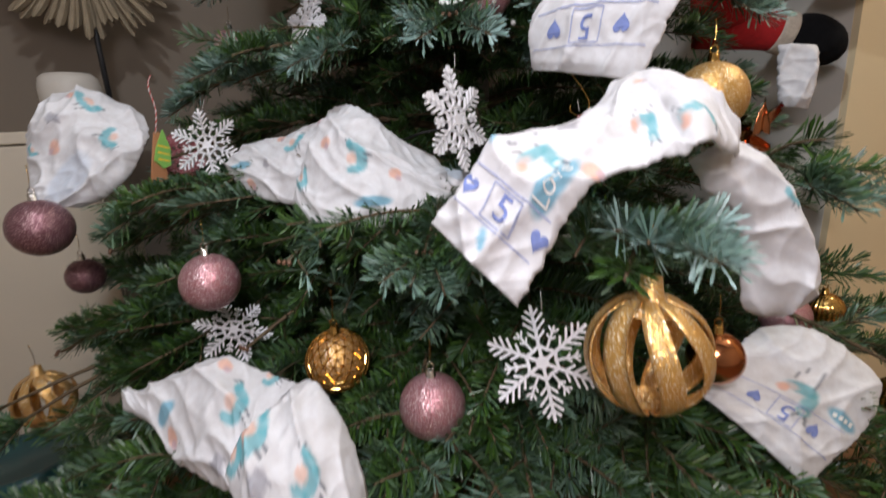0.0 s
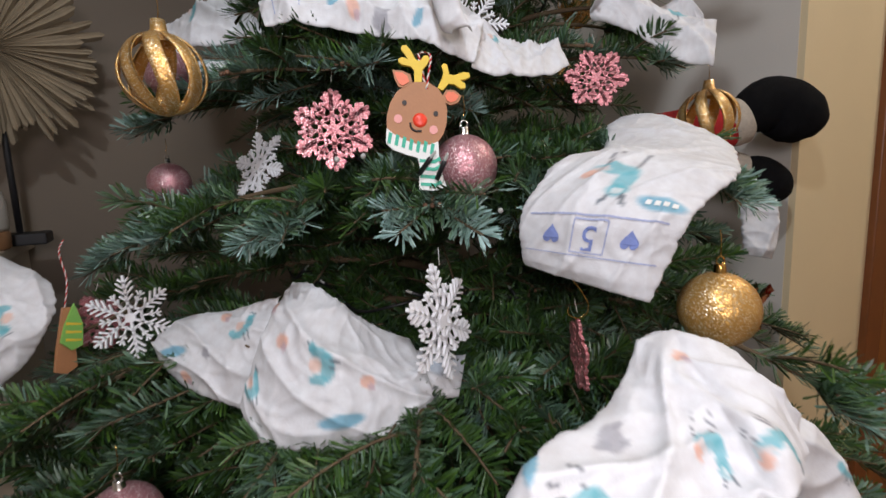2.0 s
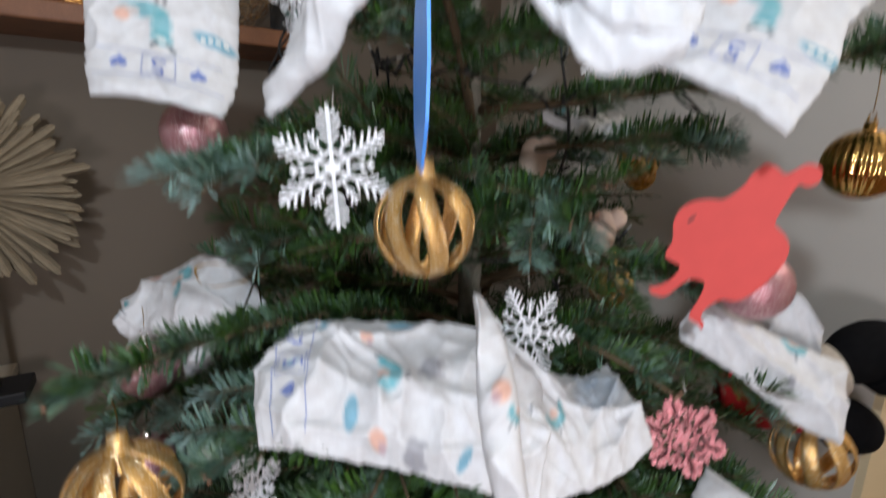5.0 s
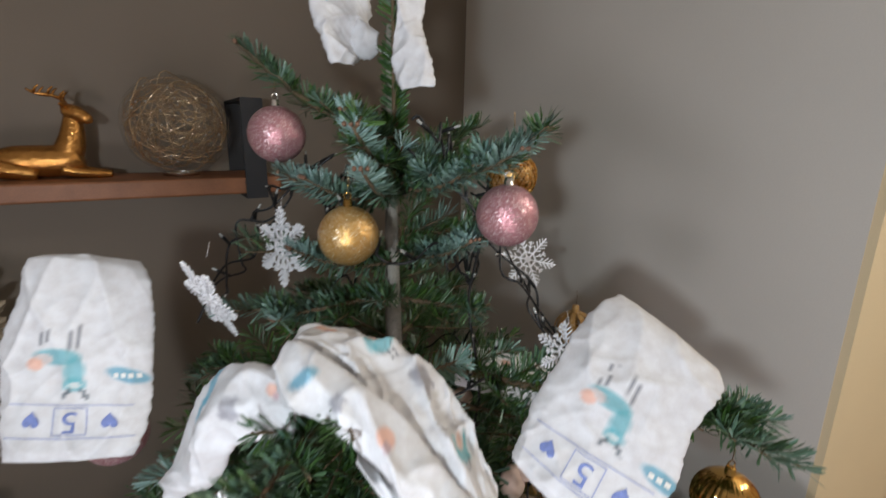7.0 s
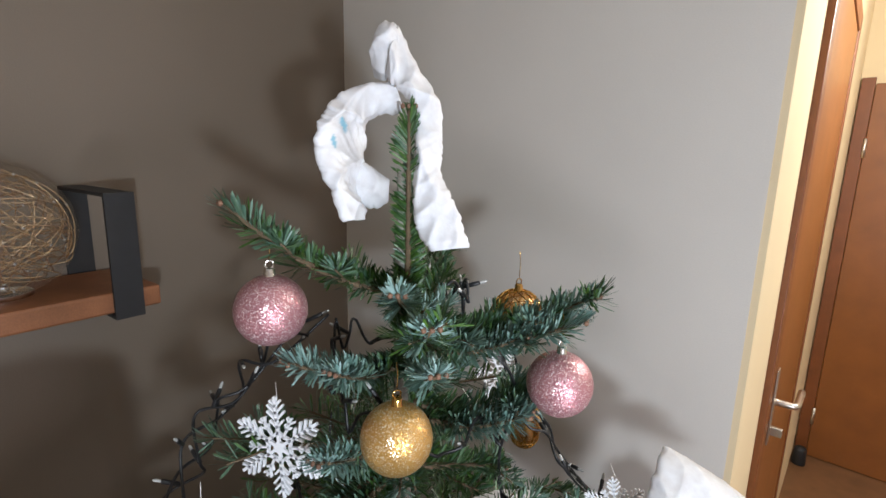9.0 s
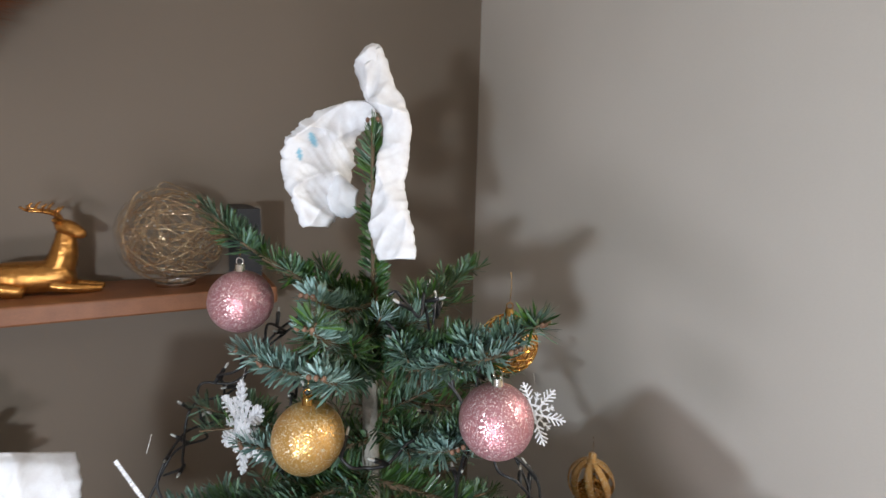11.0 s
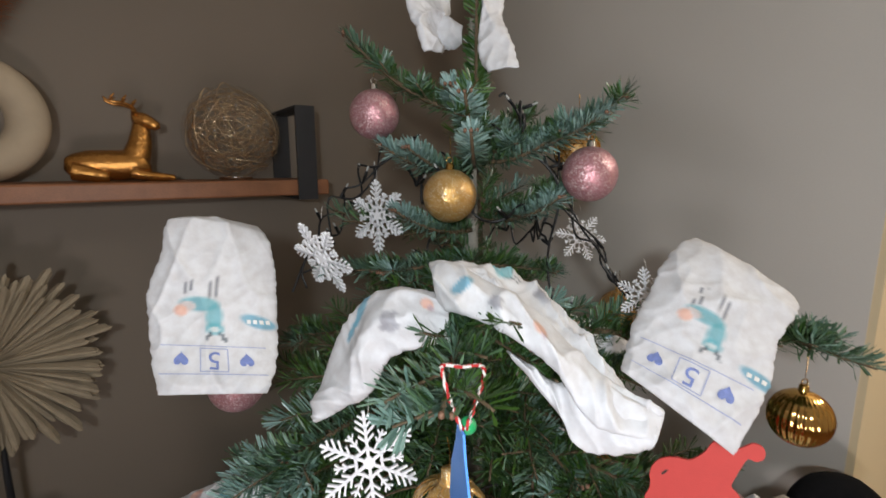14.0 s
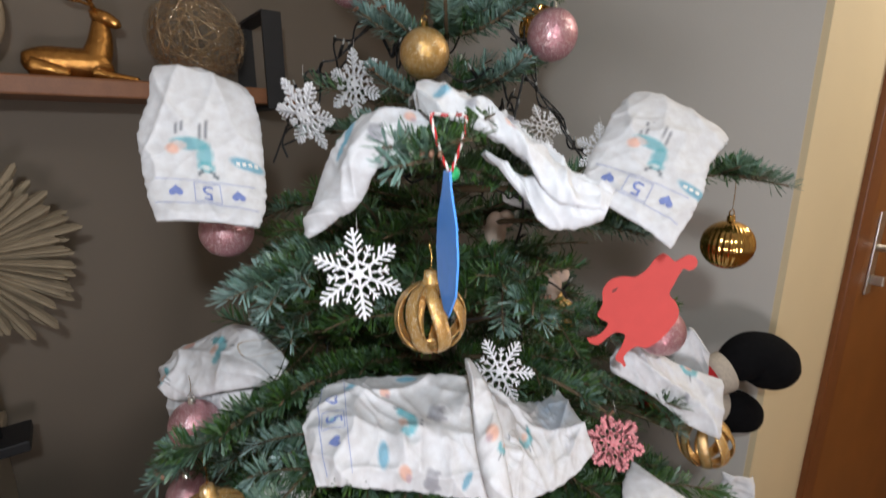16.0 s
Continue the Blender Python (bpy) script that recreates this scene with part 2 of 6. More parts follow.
def box_mesh(name, dims, mat, bevel=0.0):
    bm = bmesh.new()
    box(bm, *dims, bevel=bevel)
    return bm_mesh(name, bm, mat)


def lathe(profile, n=32, mat="silver", name="turned"):
    """A turned form from (radius, height) pairs."""
    vs, fs = [], []
    for r, z in profile:
        for k in range(n):
            a = 2 * math.pi * k / n
            vs.append((r * math.cos(a), r * math.sin(a), z))
    for i in range(len(profile) - 1):
        for k in range(n):
            j = (k + 1) % n
            fs.append((i * n + k, i * n + j, (i + 1) * n + j, (i + 1) * n + k))
    return mesh_from(name, vs, fs, mat, True)


def tube_data(points, radii, n=6):
    """Vertices and faces of a tapering tube along points."""
    pts = [Vector(p) for p in points]
    vs, fs = [], []
    up = Vector((0.13, 0.27, 0.95)).normalized()
    for i, p in enumerate(pts):
        t = (pts[min(i + 1, len(pts) - 1)] - pts[max(i - 1, 0)]).normalized()
        s = t.cross(up)
        if s.length < 1e-3:
            s = t.cross(Vector((1, 0, 0)))
        s.normalize()
        q = s.cross(t)
        r = float(radii[i] if hasattr(radii, "__len__") else radii)
        for k in range(n):
            a = 2 * math.pi * k / n
            vs.append(p + r * (math.cos(a) * s + math.sin(a) * q))
    for i in range(len(pts) - 1):
        for k in range(n):
            j = (k + 1) % n
            fs.append((i * n + k, i * n + j, (i + 1) * n + j, (i + 1) * n + k))
    fs.append(tuple(range(n))[::-1])
    fs.append(tuple(range((len(pts) - 1) * n, len(pts) * n)))
    return vs, fs


def tube_mesh(name, points, radii, mat, n=6):
    return mesh_from(name, *tube_data(points, radii, n), mat, True)


def curve_points(ctrl, n):
    """n points on a Catmull-Rom curve through the control points (any dimension)."""
    c = np.array(ctrl, float)
    c = np.vstack([2 * c[0] - c[1], c, 2 * c[-1] - c[-2]])
    out = []
    for s in np.linspace(0, len(c) - 3 - 1e-9, n):
        i = int(s)
        t = s - i
        p0, p1, p2, p3 = c[i : i + 4]
        out.append(0.5 * (2 * p1 + (p2 - p0) * t + (2 * p0 - 5 * p1 + 4 * p2 - p3) * t**2 + (3 * p1 - p0 - 3 * p2 + p3) * t**3))
    return np.array(out)


# ---- the room: origin of its own axes in the corner, u along the back wall, v along the right wall ----
CORNER = Vector((0.262, 1.885, 0))
V_DIR = Vector((0.4934, -0.8698, 0)).normalized()  # along the light wall, towards the hall
U_DIR = Vector((-V_DIR.y, V_DIR.x, 0)) * -1  # along the dark wall, to the left
ROOM = Matrix(((U_DIR.x, V_DIR.x, 0, CORNER.x), (U_DIR.y, V_DIR.y, 0, CORNER.y), (0, 0, 1, 0), (0, 0, 0, 1)))
HIGH = 2.75


def built(name, dims, mat, label, category, bevel=0.0):
    ob = part(name, box_mesh(name, dims, mat, bevel), m=ROOM)
    return tagged(ob, label, category, kind="structure")


built("floor", (-3.6, -0.2, -0.1, 3.6, 3.8, 0.0), "floor", "brown wood laminate floor", "floor")
built("ceiling", (-3.6, -0.2, HIGH, 3.6, 3.8, HIGH + 0.1), "ceiling", "plain white ceiling", "ceiling")
built("wall_back", (0.0, -0.15, 0.0, 3.6, 0.0, HIGH), "wall_dark", "matt taupe painted wall behind the shelf", "wall")
WALL_END = 1.0255
built("wall_right", (-0.15, -0.15, 0.0, 0.0, WALL_END - 0.012, HIGH), "wall_light", "matt light grey painted wall", "wall")
built("wall_left", (3.45, 0.0, 0.0, 3.6, 3.8, HIGH), "wall_light", "plain light grey wall", "wall")
built("wall_near", (-3.6, 3.65, 0.0, 3.45, 3.8, HIGH), "wall_light", "plain light grey wall behind the viewer", "wall")
built("wall_hall_far", (-3.1, -0.15, 0.0, -2.95, 3.65, HIGH), "cream", "cream painted hall wall", "wall")
built("wall_hall_back", (-2.95, -0.15, 0.0, -0.15, -0.02, HIGH), "cream", "cream painted hall wall", "wall")


# ---- the fir tree ----
RNG = np.random.default_rng(7)
TRUNK = Vector((0.10, 0.93, 0.0))


def unit(a):
    return a / np.maximum(np.linalg.norm(a, axis=-1, keepdims=True), 1e-9)




# ---- baubles ----
BAUBLES = "baubles on the tree"


def sphere_mesh(name, r, mat, nu=36, nv=24, pleats=0, depth=0.0):
    vs, fs = [], []
    for i in range(nv + 1):
        th = math.pi * i / nv
        for k in range(nu):
            a = 2 * math.pi * k / nu
            q = r * (1 - depth * (0.5 + 0.5 * math.cos(pleats * a)) * math.sin(th)) if pleats else r
            vs.append((q * math.sin(th) * math.cos(a), q * math.sin(th) * math.sin(a), r * math.cos(th)))
    for i in range(nv):
        for k in range(nu):
            j = (k + 1) % nu
            fs.append((i * nu + k, (i + 1) * nu + k, (i + 1) * nu + j, i * nu + j))
    return mesh_from(name, vs, fs, mat, True)


def cap_parts(ob, r, metal, wire=0.022):
    part("cap", lathe([(0.0, r + 0.0065), (0.0038, r + 0.0065), (0.0044, r + 0.0055), (0.0048, r - 0.0005), (0.0056, r - 0.0015)], 16, metal, "cap"), ob)
    ring = [(0.0034 * math.cos(a), 0, r + 0.0092 + 0.0034 * math.sin(a)) for a in np.linspace(0, 2 * math.pi, 14)]
    part("loop", tube_mesh("loop", ring, 0.0007, metal, 5), ob)
    if wire:
        pts = [(0.001 * math.sin(3 * s), 0.002 * s, r + 0.014 + wire * s) for s in np.linspace(0, 1, 6)]
        part("hook", tube_mesh("hook", pts, 0.00045, "gold_shiny", 4), ob)


def ball(place, r, mat, label, metal="silver", wire=0.022):
    ob = thing("bauble", place, label, "bauble", BAUBLES)
    part("ball", sphere_mesh("ball", r, mat), ob)
    cap_parts(ob, r, metal, wire)
    return ob


PINK = "round pink glitter bauble with a silver cap, hanging from a twig"
pink = ball((-0.026, 0.923, 1.491), 0.0305, "pink", PINK)
for p, s in (
    ((0.217, 0.835, 1.419), 1.0), ((0.052, 0.448, 0.445), 1.0), ((-0.188, 0.531, 0.544), 1.0), ((0.114, 0.608, 0.826), 1.0),
    ((-0.268, 0.831, 0.825), 0.9), ((-0.180, 0.824, 1.188), 1.0), ((0.337, 0.735, 1.066), 1.0), ((-0.231, 0.789, 0.957), 0.95),
    ((0.464, 0.620, 0.449), 0.9),
):
    copy_thing(pink, Matrix.Translation(p) @ Matrix.Diagonal((s, s, s, 1)))
ball((-0.370, 0.538, 0.609), 0.0305, "mauve", "dark mauve glitter bauble with a silver cap")
ball((-0.445, 0.66, 0.517), 0.024, "mauve", "small dark mauve bauble between the needles")
ball((0.306, 0.515, 0.703), 0.0305, "gold", "round gold glitter bauble with a gold cap", "gold_shiny", 0.02)
ball((0.061, 0.845, 1.395), 0.0300, "gold", "round gold glitter bauble near the tree top", "gold_shiny")
ball((0.304, 0.461, 0.482), 0.024, "copper", "small shiny copper bauble beside the open gold one", "gold_shiny", 0.02)
ribbed = thing("bauble", (0.415, 0.737, 1.172), "shiny pleated gold bauble with a gold cap", "bauble", BAUBLES)
part("ball", sphere_mesh("ball", 0.0295, "gold_shiny", 144, 20, 28, 0.05), ribbed)
cap_parts(ribbed, 0.0295, "gold_shiny", 0.04)
copy_thing(ribbed, Matrix.Translation((0.532, 0.656, 0.441)) @ Matrix.Diagonal((0.8, 0.8, 0.8, 1)))
copy_thing(ribbed, Matrix.Translation((0.605, 0.615, 0.338)) @ Matrix.Diagonal((0.9, 0.9, 0.9, 1)))


def open_bauble(place, r, label, ribs=8, turn=0.4, wire=0.03, mat="gold"):
    """A bauble of twisted ribs with slits between them."""
    ob = thing("bauble", place, label, "bauble", BAUBLES)
    n, w = 22, 5
    for k in range(ribs):
        vs, fs = [], []
        for i in range(n):
            t = i / (n - 1)
            th = 0.12 + (math.pi - 0.24) * t
            mid = 2 * math.pi * k / ribs + turn * (t - 0.5) * 2
            half = (math.pi / ribs) * (0.50 + 0.50 * abs(2 * t - 1) ** 2.0)
            for j in range(w):
                a = mid + half * (2 * j / (w - 1) - 1)
                q = r * (1 + 0.012 * (1 - (2 * j / (w - 1) - 1) ** 2))
                vs.append((q * math.sin(th) * math.cos(a), q * math.sin(th) * math.sin(a), q * math.cos(th)))
        m = len(vs)
        vs += [tuple(0.955 * c for c in v) for v in vs]
        for i in range(n - 1):
            for j in range(w - 1):
                a = i * w + j
                fs.append((a, a + w, a + w + 1, a + 1))
                fs.append((m + a, m + a + 1, m + a + w + 1, m + a + w))
            for j in (0, w - 1):
                a = i * w + j
                fs.append((a, m + a, m + a + w, a + w))
        part("rib", mesh_from("rib", vs, fs, mat, True), ob)
    part("neck", lathe([(0.0, r + 0.012), (0.006, r + 0.011), (0.007, r + 0.002), (0.013, r - 0.006), (0.016, r - 0.010)], 18, mat, "neck"), ob)
    part("foot", lathe([(0.0, -r - 0.001), (0.010, -r + 0.001), (0.013, -r + 0.006)], 18, mat, "foot"), ob)
    pts = [(0.0015 * math.sin(4 * s), 0, r + 0.011 + wire * s) for s in np.linspace(0, 1, 6)]
    part("hook", tube_mesh("hook", pts, 0.00045, "gold_shiny", 4), ob)
    return ob


OPEN = "openwork gold glitter bauble with twisted ribs"
ob = open_bauble((0.197, 0.332, 0.555), 0.0365, "large openwork gold glitter bauble with twisted ribs below a fir tip")
for p, s, a in (((-0.172, 0.650, 0.926), 1.06, 0.4), ((0.046, 0.680, 1.124), 1.0, 0.2), ((0.446, 0.761, 0.881), 1.0, 0.9), ((-0.511, 0.616, 0.354), 1.05, 0.3), ((0.406, 1.15, 1.162), 0.95, 0.5), ((0.318, 1.0, 0.985), 0.9, 0.1)):
    tagged(copy_thing(ob, Matrix.Translation(p) @ Matrix.Rotation(a, 4, "Z") @ Matrix.Diagonal((s, s, s, 1))), OPEN)


def lattice_bauble(place, r, label):
    """A gold bauble with a filigree of round holes."""
    ob = thing("bauble", place, label, "bauble", BAUBLES)
    bm = bmesh.new()
    bmesh.ops.create_icosphere(bm, subdivisions=3, radius=r)
    me = bpy.data.meshes.new("filigree")
    bmesh.ops.wireframe(bm, faces=bm.faces, thickness=0.0016, use_boundary=True, use_even_offset=False, use_replace=True)
    bm.to_mesh(me)
    bm.free()
    me.materials.append(M["gold_shiny"])
    part("filigree", me, ob)
    part("core", sphere_mesh("core", r * 0.93, "gold", 24, 16), ob)
    cap_parts(ob, r, "gold_shiny", 0.03)


lattice_bauble((-0.046, 0.491, 0.470), 0.0315, "gold filigree bauble hanging before dark branches")
lattice_bauble((0.240, 0.944, 1.448), 0.030, "gold filigree bauble behind a pink one")
lattice_bauble((0.41, 1.15, 1.137), 0.026, "amber gold filigree bauble deep in the tree")

# a cluster of small copper shapes
cluster = thing("copper_cluster", (0.392, 0.610, 0.668), "cluster of crumpled shiny copper petals", "ornament")
for k in range(7):
    vs, fs = [], []
    a, e = k * 0.9, 0.5 * math.sin(2.1 * k)
    for i in range(5):
        for j in range(4):
            u, v = i / 4 - 0.5, j / 3
            w = 0.022 * (1 - 0.7 * v * v)
            vs.append((w * u, 0.006 * math.sin(5 * u + k), 0.032 * v + 0.004 * math.cos(7 * u)))
    for i in range(4):
        for j in range(3):
            q = i * 4 + j
            fs.append((q, q + 4, q + 5, q + 1))
    part("petal", mesh_from("petal", vs, fs, "copper", True), cluster, m=pose(0.008 * math.cos(a), 0.004 * k - 0.012, 0.010 * math.sin(a), 60 * e, 50 * k, 40 * k))


# ---- snowflakes ----
def flake_mesh(radius, pink_kind=False):
    """A flat moulded star with six barbed arms."""
    bm = bmesh.new()
    h = 0.0014

    def bar(p, q, w):
        p, q = Vector(p), Vector(q)
        d = q - p
        m = Matrix.Translation((p + q) / 2) @ Matrix.Rotation(math.atan2(d.y, d.x), 4, "Z") @ Matrix.Diagonal((d.length + w * 0.6, w, 2 * h, 1))
        bmesh.ops.create_cube(bm, size=1.0, matrix=m)

    def disc(o, q, n=8):
        bmesh.ops.create_cone(bm, cap_ends=True, segments=n, radius1=q, radius2=q, depth=2.4 * h, matrix=Matrix.Translation(o))

    for k in range(6):
        a = math.pi / 3 * k + math.pi / 6
        c, s = Vector((math.cos(a), math.sin(a), 0)), Vector((-math.sin(a), math.cos(a), 0))
        nxt = a + math.pi / 3
        if pink_kind:
            bar(c * radius * 0.10, c * radius * 0.97, radius * 0.11)
            for t, ln in ((0.52, 0.20), (0.66, 0.24), (0.80, 0.17)):
                for sg in (1, -1):
                    o = c * radius * t + (c * 0.62 + s * sg * 0.78) * radius * ln
                    bar(c * radius * t, o, radius * 0.115)
                    disc(o, radius * 0.062, 6)
            disc(c * radius * 0.97, radius * 0.060, 6)
            m, n = Vector((math.cos(a + math.pi / 6), math.sin(a + math.pi / 6), 0)), Vector((-math.sin(a + math.pi / 6), math.cos(a + math.pi / 6), 0))
            bar(m * radius * 0.28, m * radius * 0.80, radius * 0.085)
            for t, ln in ((0.46, 0.12), (0.60, 0.15)):
                for sg in (1, -1):
                    o = m * radius * t + (m * 0.66 + n * sg * 0.75) * radius * ln
                    bar(m * radius * t, o, radius * 0.085)
                    disc(o, radius * 0.048, 6)
            bar(c * radius * 0.36, m * radius * 0.32, radius * 0.085)
            bar(m * radius * 0.32, Vector((math.cos(nxt), math.sin(nxt), 0)) * radius * 0.36, radius * 0.085)
        else:
            bar(c * radius * 0.10, c * radius * 0.99, radius * 0.060)
            for t, ln in ((0.40, 0.19), (0.54, 0.25), (0.68, 0.23), (0.82, 0.15)):
                for sg in (1, -1):
                    bar(c * radius * t, c * radius * t + (c * 0.68 + s * sg * 0.73) * radius * ln, radius * 0.043)
            m, n = Vector((math.cos(a + math.pi / 6), math.sin(a + math.pi / 6), 0)), Vector((-math.sin(a + math.pi / 6), math.cos(a + math.pi / 6), 0))
            bar(m * radius * 0.26, m * radius * 0.66, radius * 0.040)
            for t, ln in ((0.42, 0.10), (0.55, 0.12)):
                for sg in (1, -1):
                    bar(m * radius * t, m * radius * t + (m * 0.72 + n * sg * 0.70) * radius * ln, radius * 0.036)
            bar(c * radius * 0.30, m * radius * 0.24, radius * 0.055)
            bar(m * radius * 0.24, Vector((math.cos(nxt), math.sin(nxt), 0)) * radius * 0.30, radius * 0.055)
    disc(Vector((0, 0, 0)), radius * (0.17 if pink_kind else 0.13), 6)
    return bm_mesh("star", bm, "flake_pink" if pink_kind else "flake")


def facing(place, face, spin=0.0):
    """A pose whose z axis looks along face, turned by spin degrees."""
    return Matrix.Translation(place) @ Vector(face).to_track_quat("Z", "Y").to_matrix().to_4x4() @ Matrix.Rotation(radians(spin), 4, "Z")


WHITE_FLAKE, PINK_FLAKE = flake_mesh(0.047), flake_mesh(0.040, True)


def snowflake(place, face, spin, size, pink_kind=False):
    ob = thing("snowflake", facing(place, face, spin), "rose-pink glitter plastic snowflake, hung flat against the needles" if pink_kind else "white frosted plastic snowflake hanging from a twig", "snowflake", "pink snowflakes" if pink_kind else "white snowflakes")
    star = part("star", PINK_FLAKE if pink_kind else WHITE_FLAKE, ob, m=Matrix.Diagonal((size, size, size, 1)))
    top = ob.matrix_basis.inverted() @ (Vector(place) + Vector((0, 0.004, 0.045 * size)))
    end = ob.matrix_basis.inverted() @ (Vector(place) + Vector((0, 0.012, 0.058 * size)))
    part("thread", tube_mesh("thread", [top, (top + end) / 2, end], 0.0003, "twine_white", 4), ob)
    return ob


for row in (
    ((0.083, 0.540, 0.697), (0.82, -0.55, 0.12), 4, 1.06), ((-0.236, 0.655, 0.685), (0.1, -0.95, 0.15), 8, 0.95), ((-0.125, 0.762, 0.841), (-0.55, -0.75, 0.3), 20, 1.0),
    ((0.148, 0.423, 0.500), (-0.1, -0.93, 0.35), 12, 1.0), ((-0.196, 0.573, 0.470), (0.5, -0.5, 0.8), 0, 0.95), ((-0.024, 0.706, 1.163), (0.1, -0.96, 0.2), 5, 1.0),
    ((0.147, 0.773, 1.006), (-0.1, -0.95, 0.3), 25, 0.95), ((-0.025, 0.913, 1.366), (-0.64, -0.77, 0.1), 8, 0.98), ((-0.085, 0.854, 1.324), (-0.60, -0.68, -0.38), 20, 1.0),
    ((0.294, 1.06, 1.314), (-0.1, -0.95, 0.3), 20, 0.88), ((0.282, 0.814, 1.283), (-0.5, -0.8, 0.0), 10, 0.7),
):
    snowflake(*row)
snowflake((-0.009, 0.625, 0.866), (0.0, -0.95, 0.25), 3, 1.0, True)
snowflake((0.282, 0.718, 0.926), (-0.3, -0.9, 0.25), 20, 0.9, True)
snowflake((0.199, 0.537, 0.663), (0.98, -0.1, 0.05), 10, 0.8, True)
snowflake((-0.30, 0.70, 0.67), (0.7, -0.5, 0.3), 10, 0.8, True)


# ---- nappies ----
TEAL, PEACH, GREY, WHITE, PALE = (0.13, 0.45, 0.52), (0.80, 0.44, 0.32), (0.36, 0.36, 0.40), (0.735, 0.742, 0.765), (0.45, 0.60, 0.80)
LLAMA = (  # ellipses: along, across, half lengths, turn, colour; legs are thin and dark
    (0.000, 0.000, 0.0055, 0.0140, 0, TEAL), (0.010, -0.011, 0.0100, 0.0058, 8, TEAL), (0.020, -0.011, 0.0050, 0.0064, 0, TEAL),
    (0.027, -0.006, 0.0045, 0.0013, 30, (0.06, 0.09, 0.12)), (0.027, -0.017, 0.0045, 0.0016, -30, (0.06, 0.09, 0.12)), (0.0205, -0.011, 0.0022, 0.0034, 0, (0.75, 0.78, 0.78)),
    (-0.014, 0.0105, 0.0095, 0.0006, 8, (0.16, 0.17, 0.2)), (-0.014, 0.0065, 0.0095, 0.0006, 8, (0.16, 0.17, 0.2)),
    (-0.014, -0.0080, 0.0095, 0.0006, 0, (0.16, 0.17, 0.2)), (-0.014, -0.0120, 0.0095, 0.0006, 0, (0.16, 0.17, 0.2)),
    (0.002, 0.009, 0.0036, 0.0060, 0, (0.72, 0.60, 0.58)), (0.006, 0.014, 0.0042, 0.0048, 0, PEACH),
)
ARCH = (
    (0.0045, 0.000, 0.0042, 0.0095, 0, TEAL), (-0.001, -0.0095, 0.0068, 0.0036, 14, TEAL), (0.000, 0.0100, 0.0055, 0.0034, -14, TEAL), (-0.0055, -0.0120, 0.0030, 0.0034, 0, TEAL),
    (0.0115, -0.004, 0.0050, 0.0006, 10, (0.10, 0.12, 0.15)), (0.0115, 0.001, 0.0050, 0.0006, 10, (0.10, 0.12, 0.15)), (-0.003, 0.000, 0.0040, 0.0046, 0, (0.78, 0.52, 0.42)), (-0.009, -0.0150, 0.0034, 0.0008, -35, (0.10, 0.15, 0.18)),
)
BLOB = ((0.0, 0.0, 0.006, 0.0055, 0, PEACH), (0.003, 0.004, 0.003, 0.003, 0, (0.55, 0.40, 0.45)))
CAT = ((0.0, 0.0, 0.006, 0.0085, 0, GREY), (0.006, -0.006, 0.003, 0.002, 0, GREY), (0.006, 0.005, 0.003, 0.002, 0, GREY), (-0.005, 0.003, 0.004, 0.003, 0, GREY))
BADGE = ((0.0, 0.0, 0.0062, 0.0165, 0, (0.12, 0.40, 0.55)),)
WASH = ((0.0, 0.0, 0.030, 0.020, 0, PALE),)
NAPPIES = "nappies on the tree"


NAP_SHEETS = []


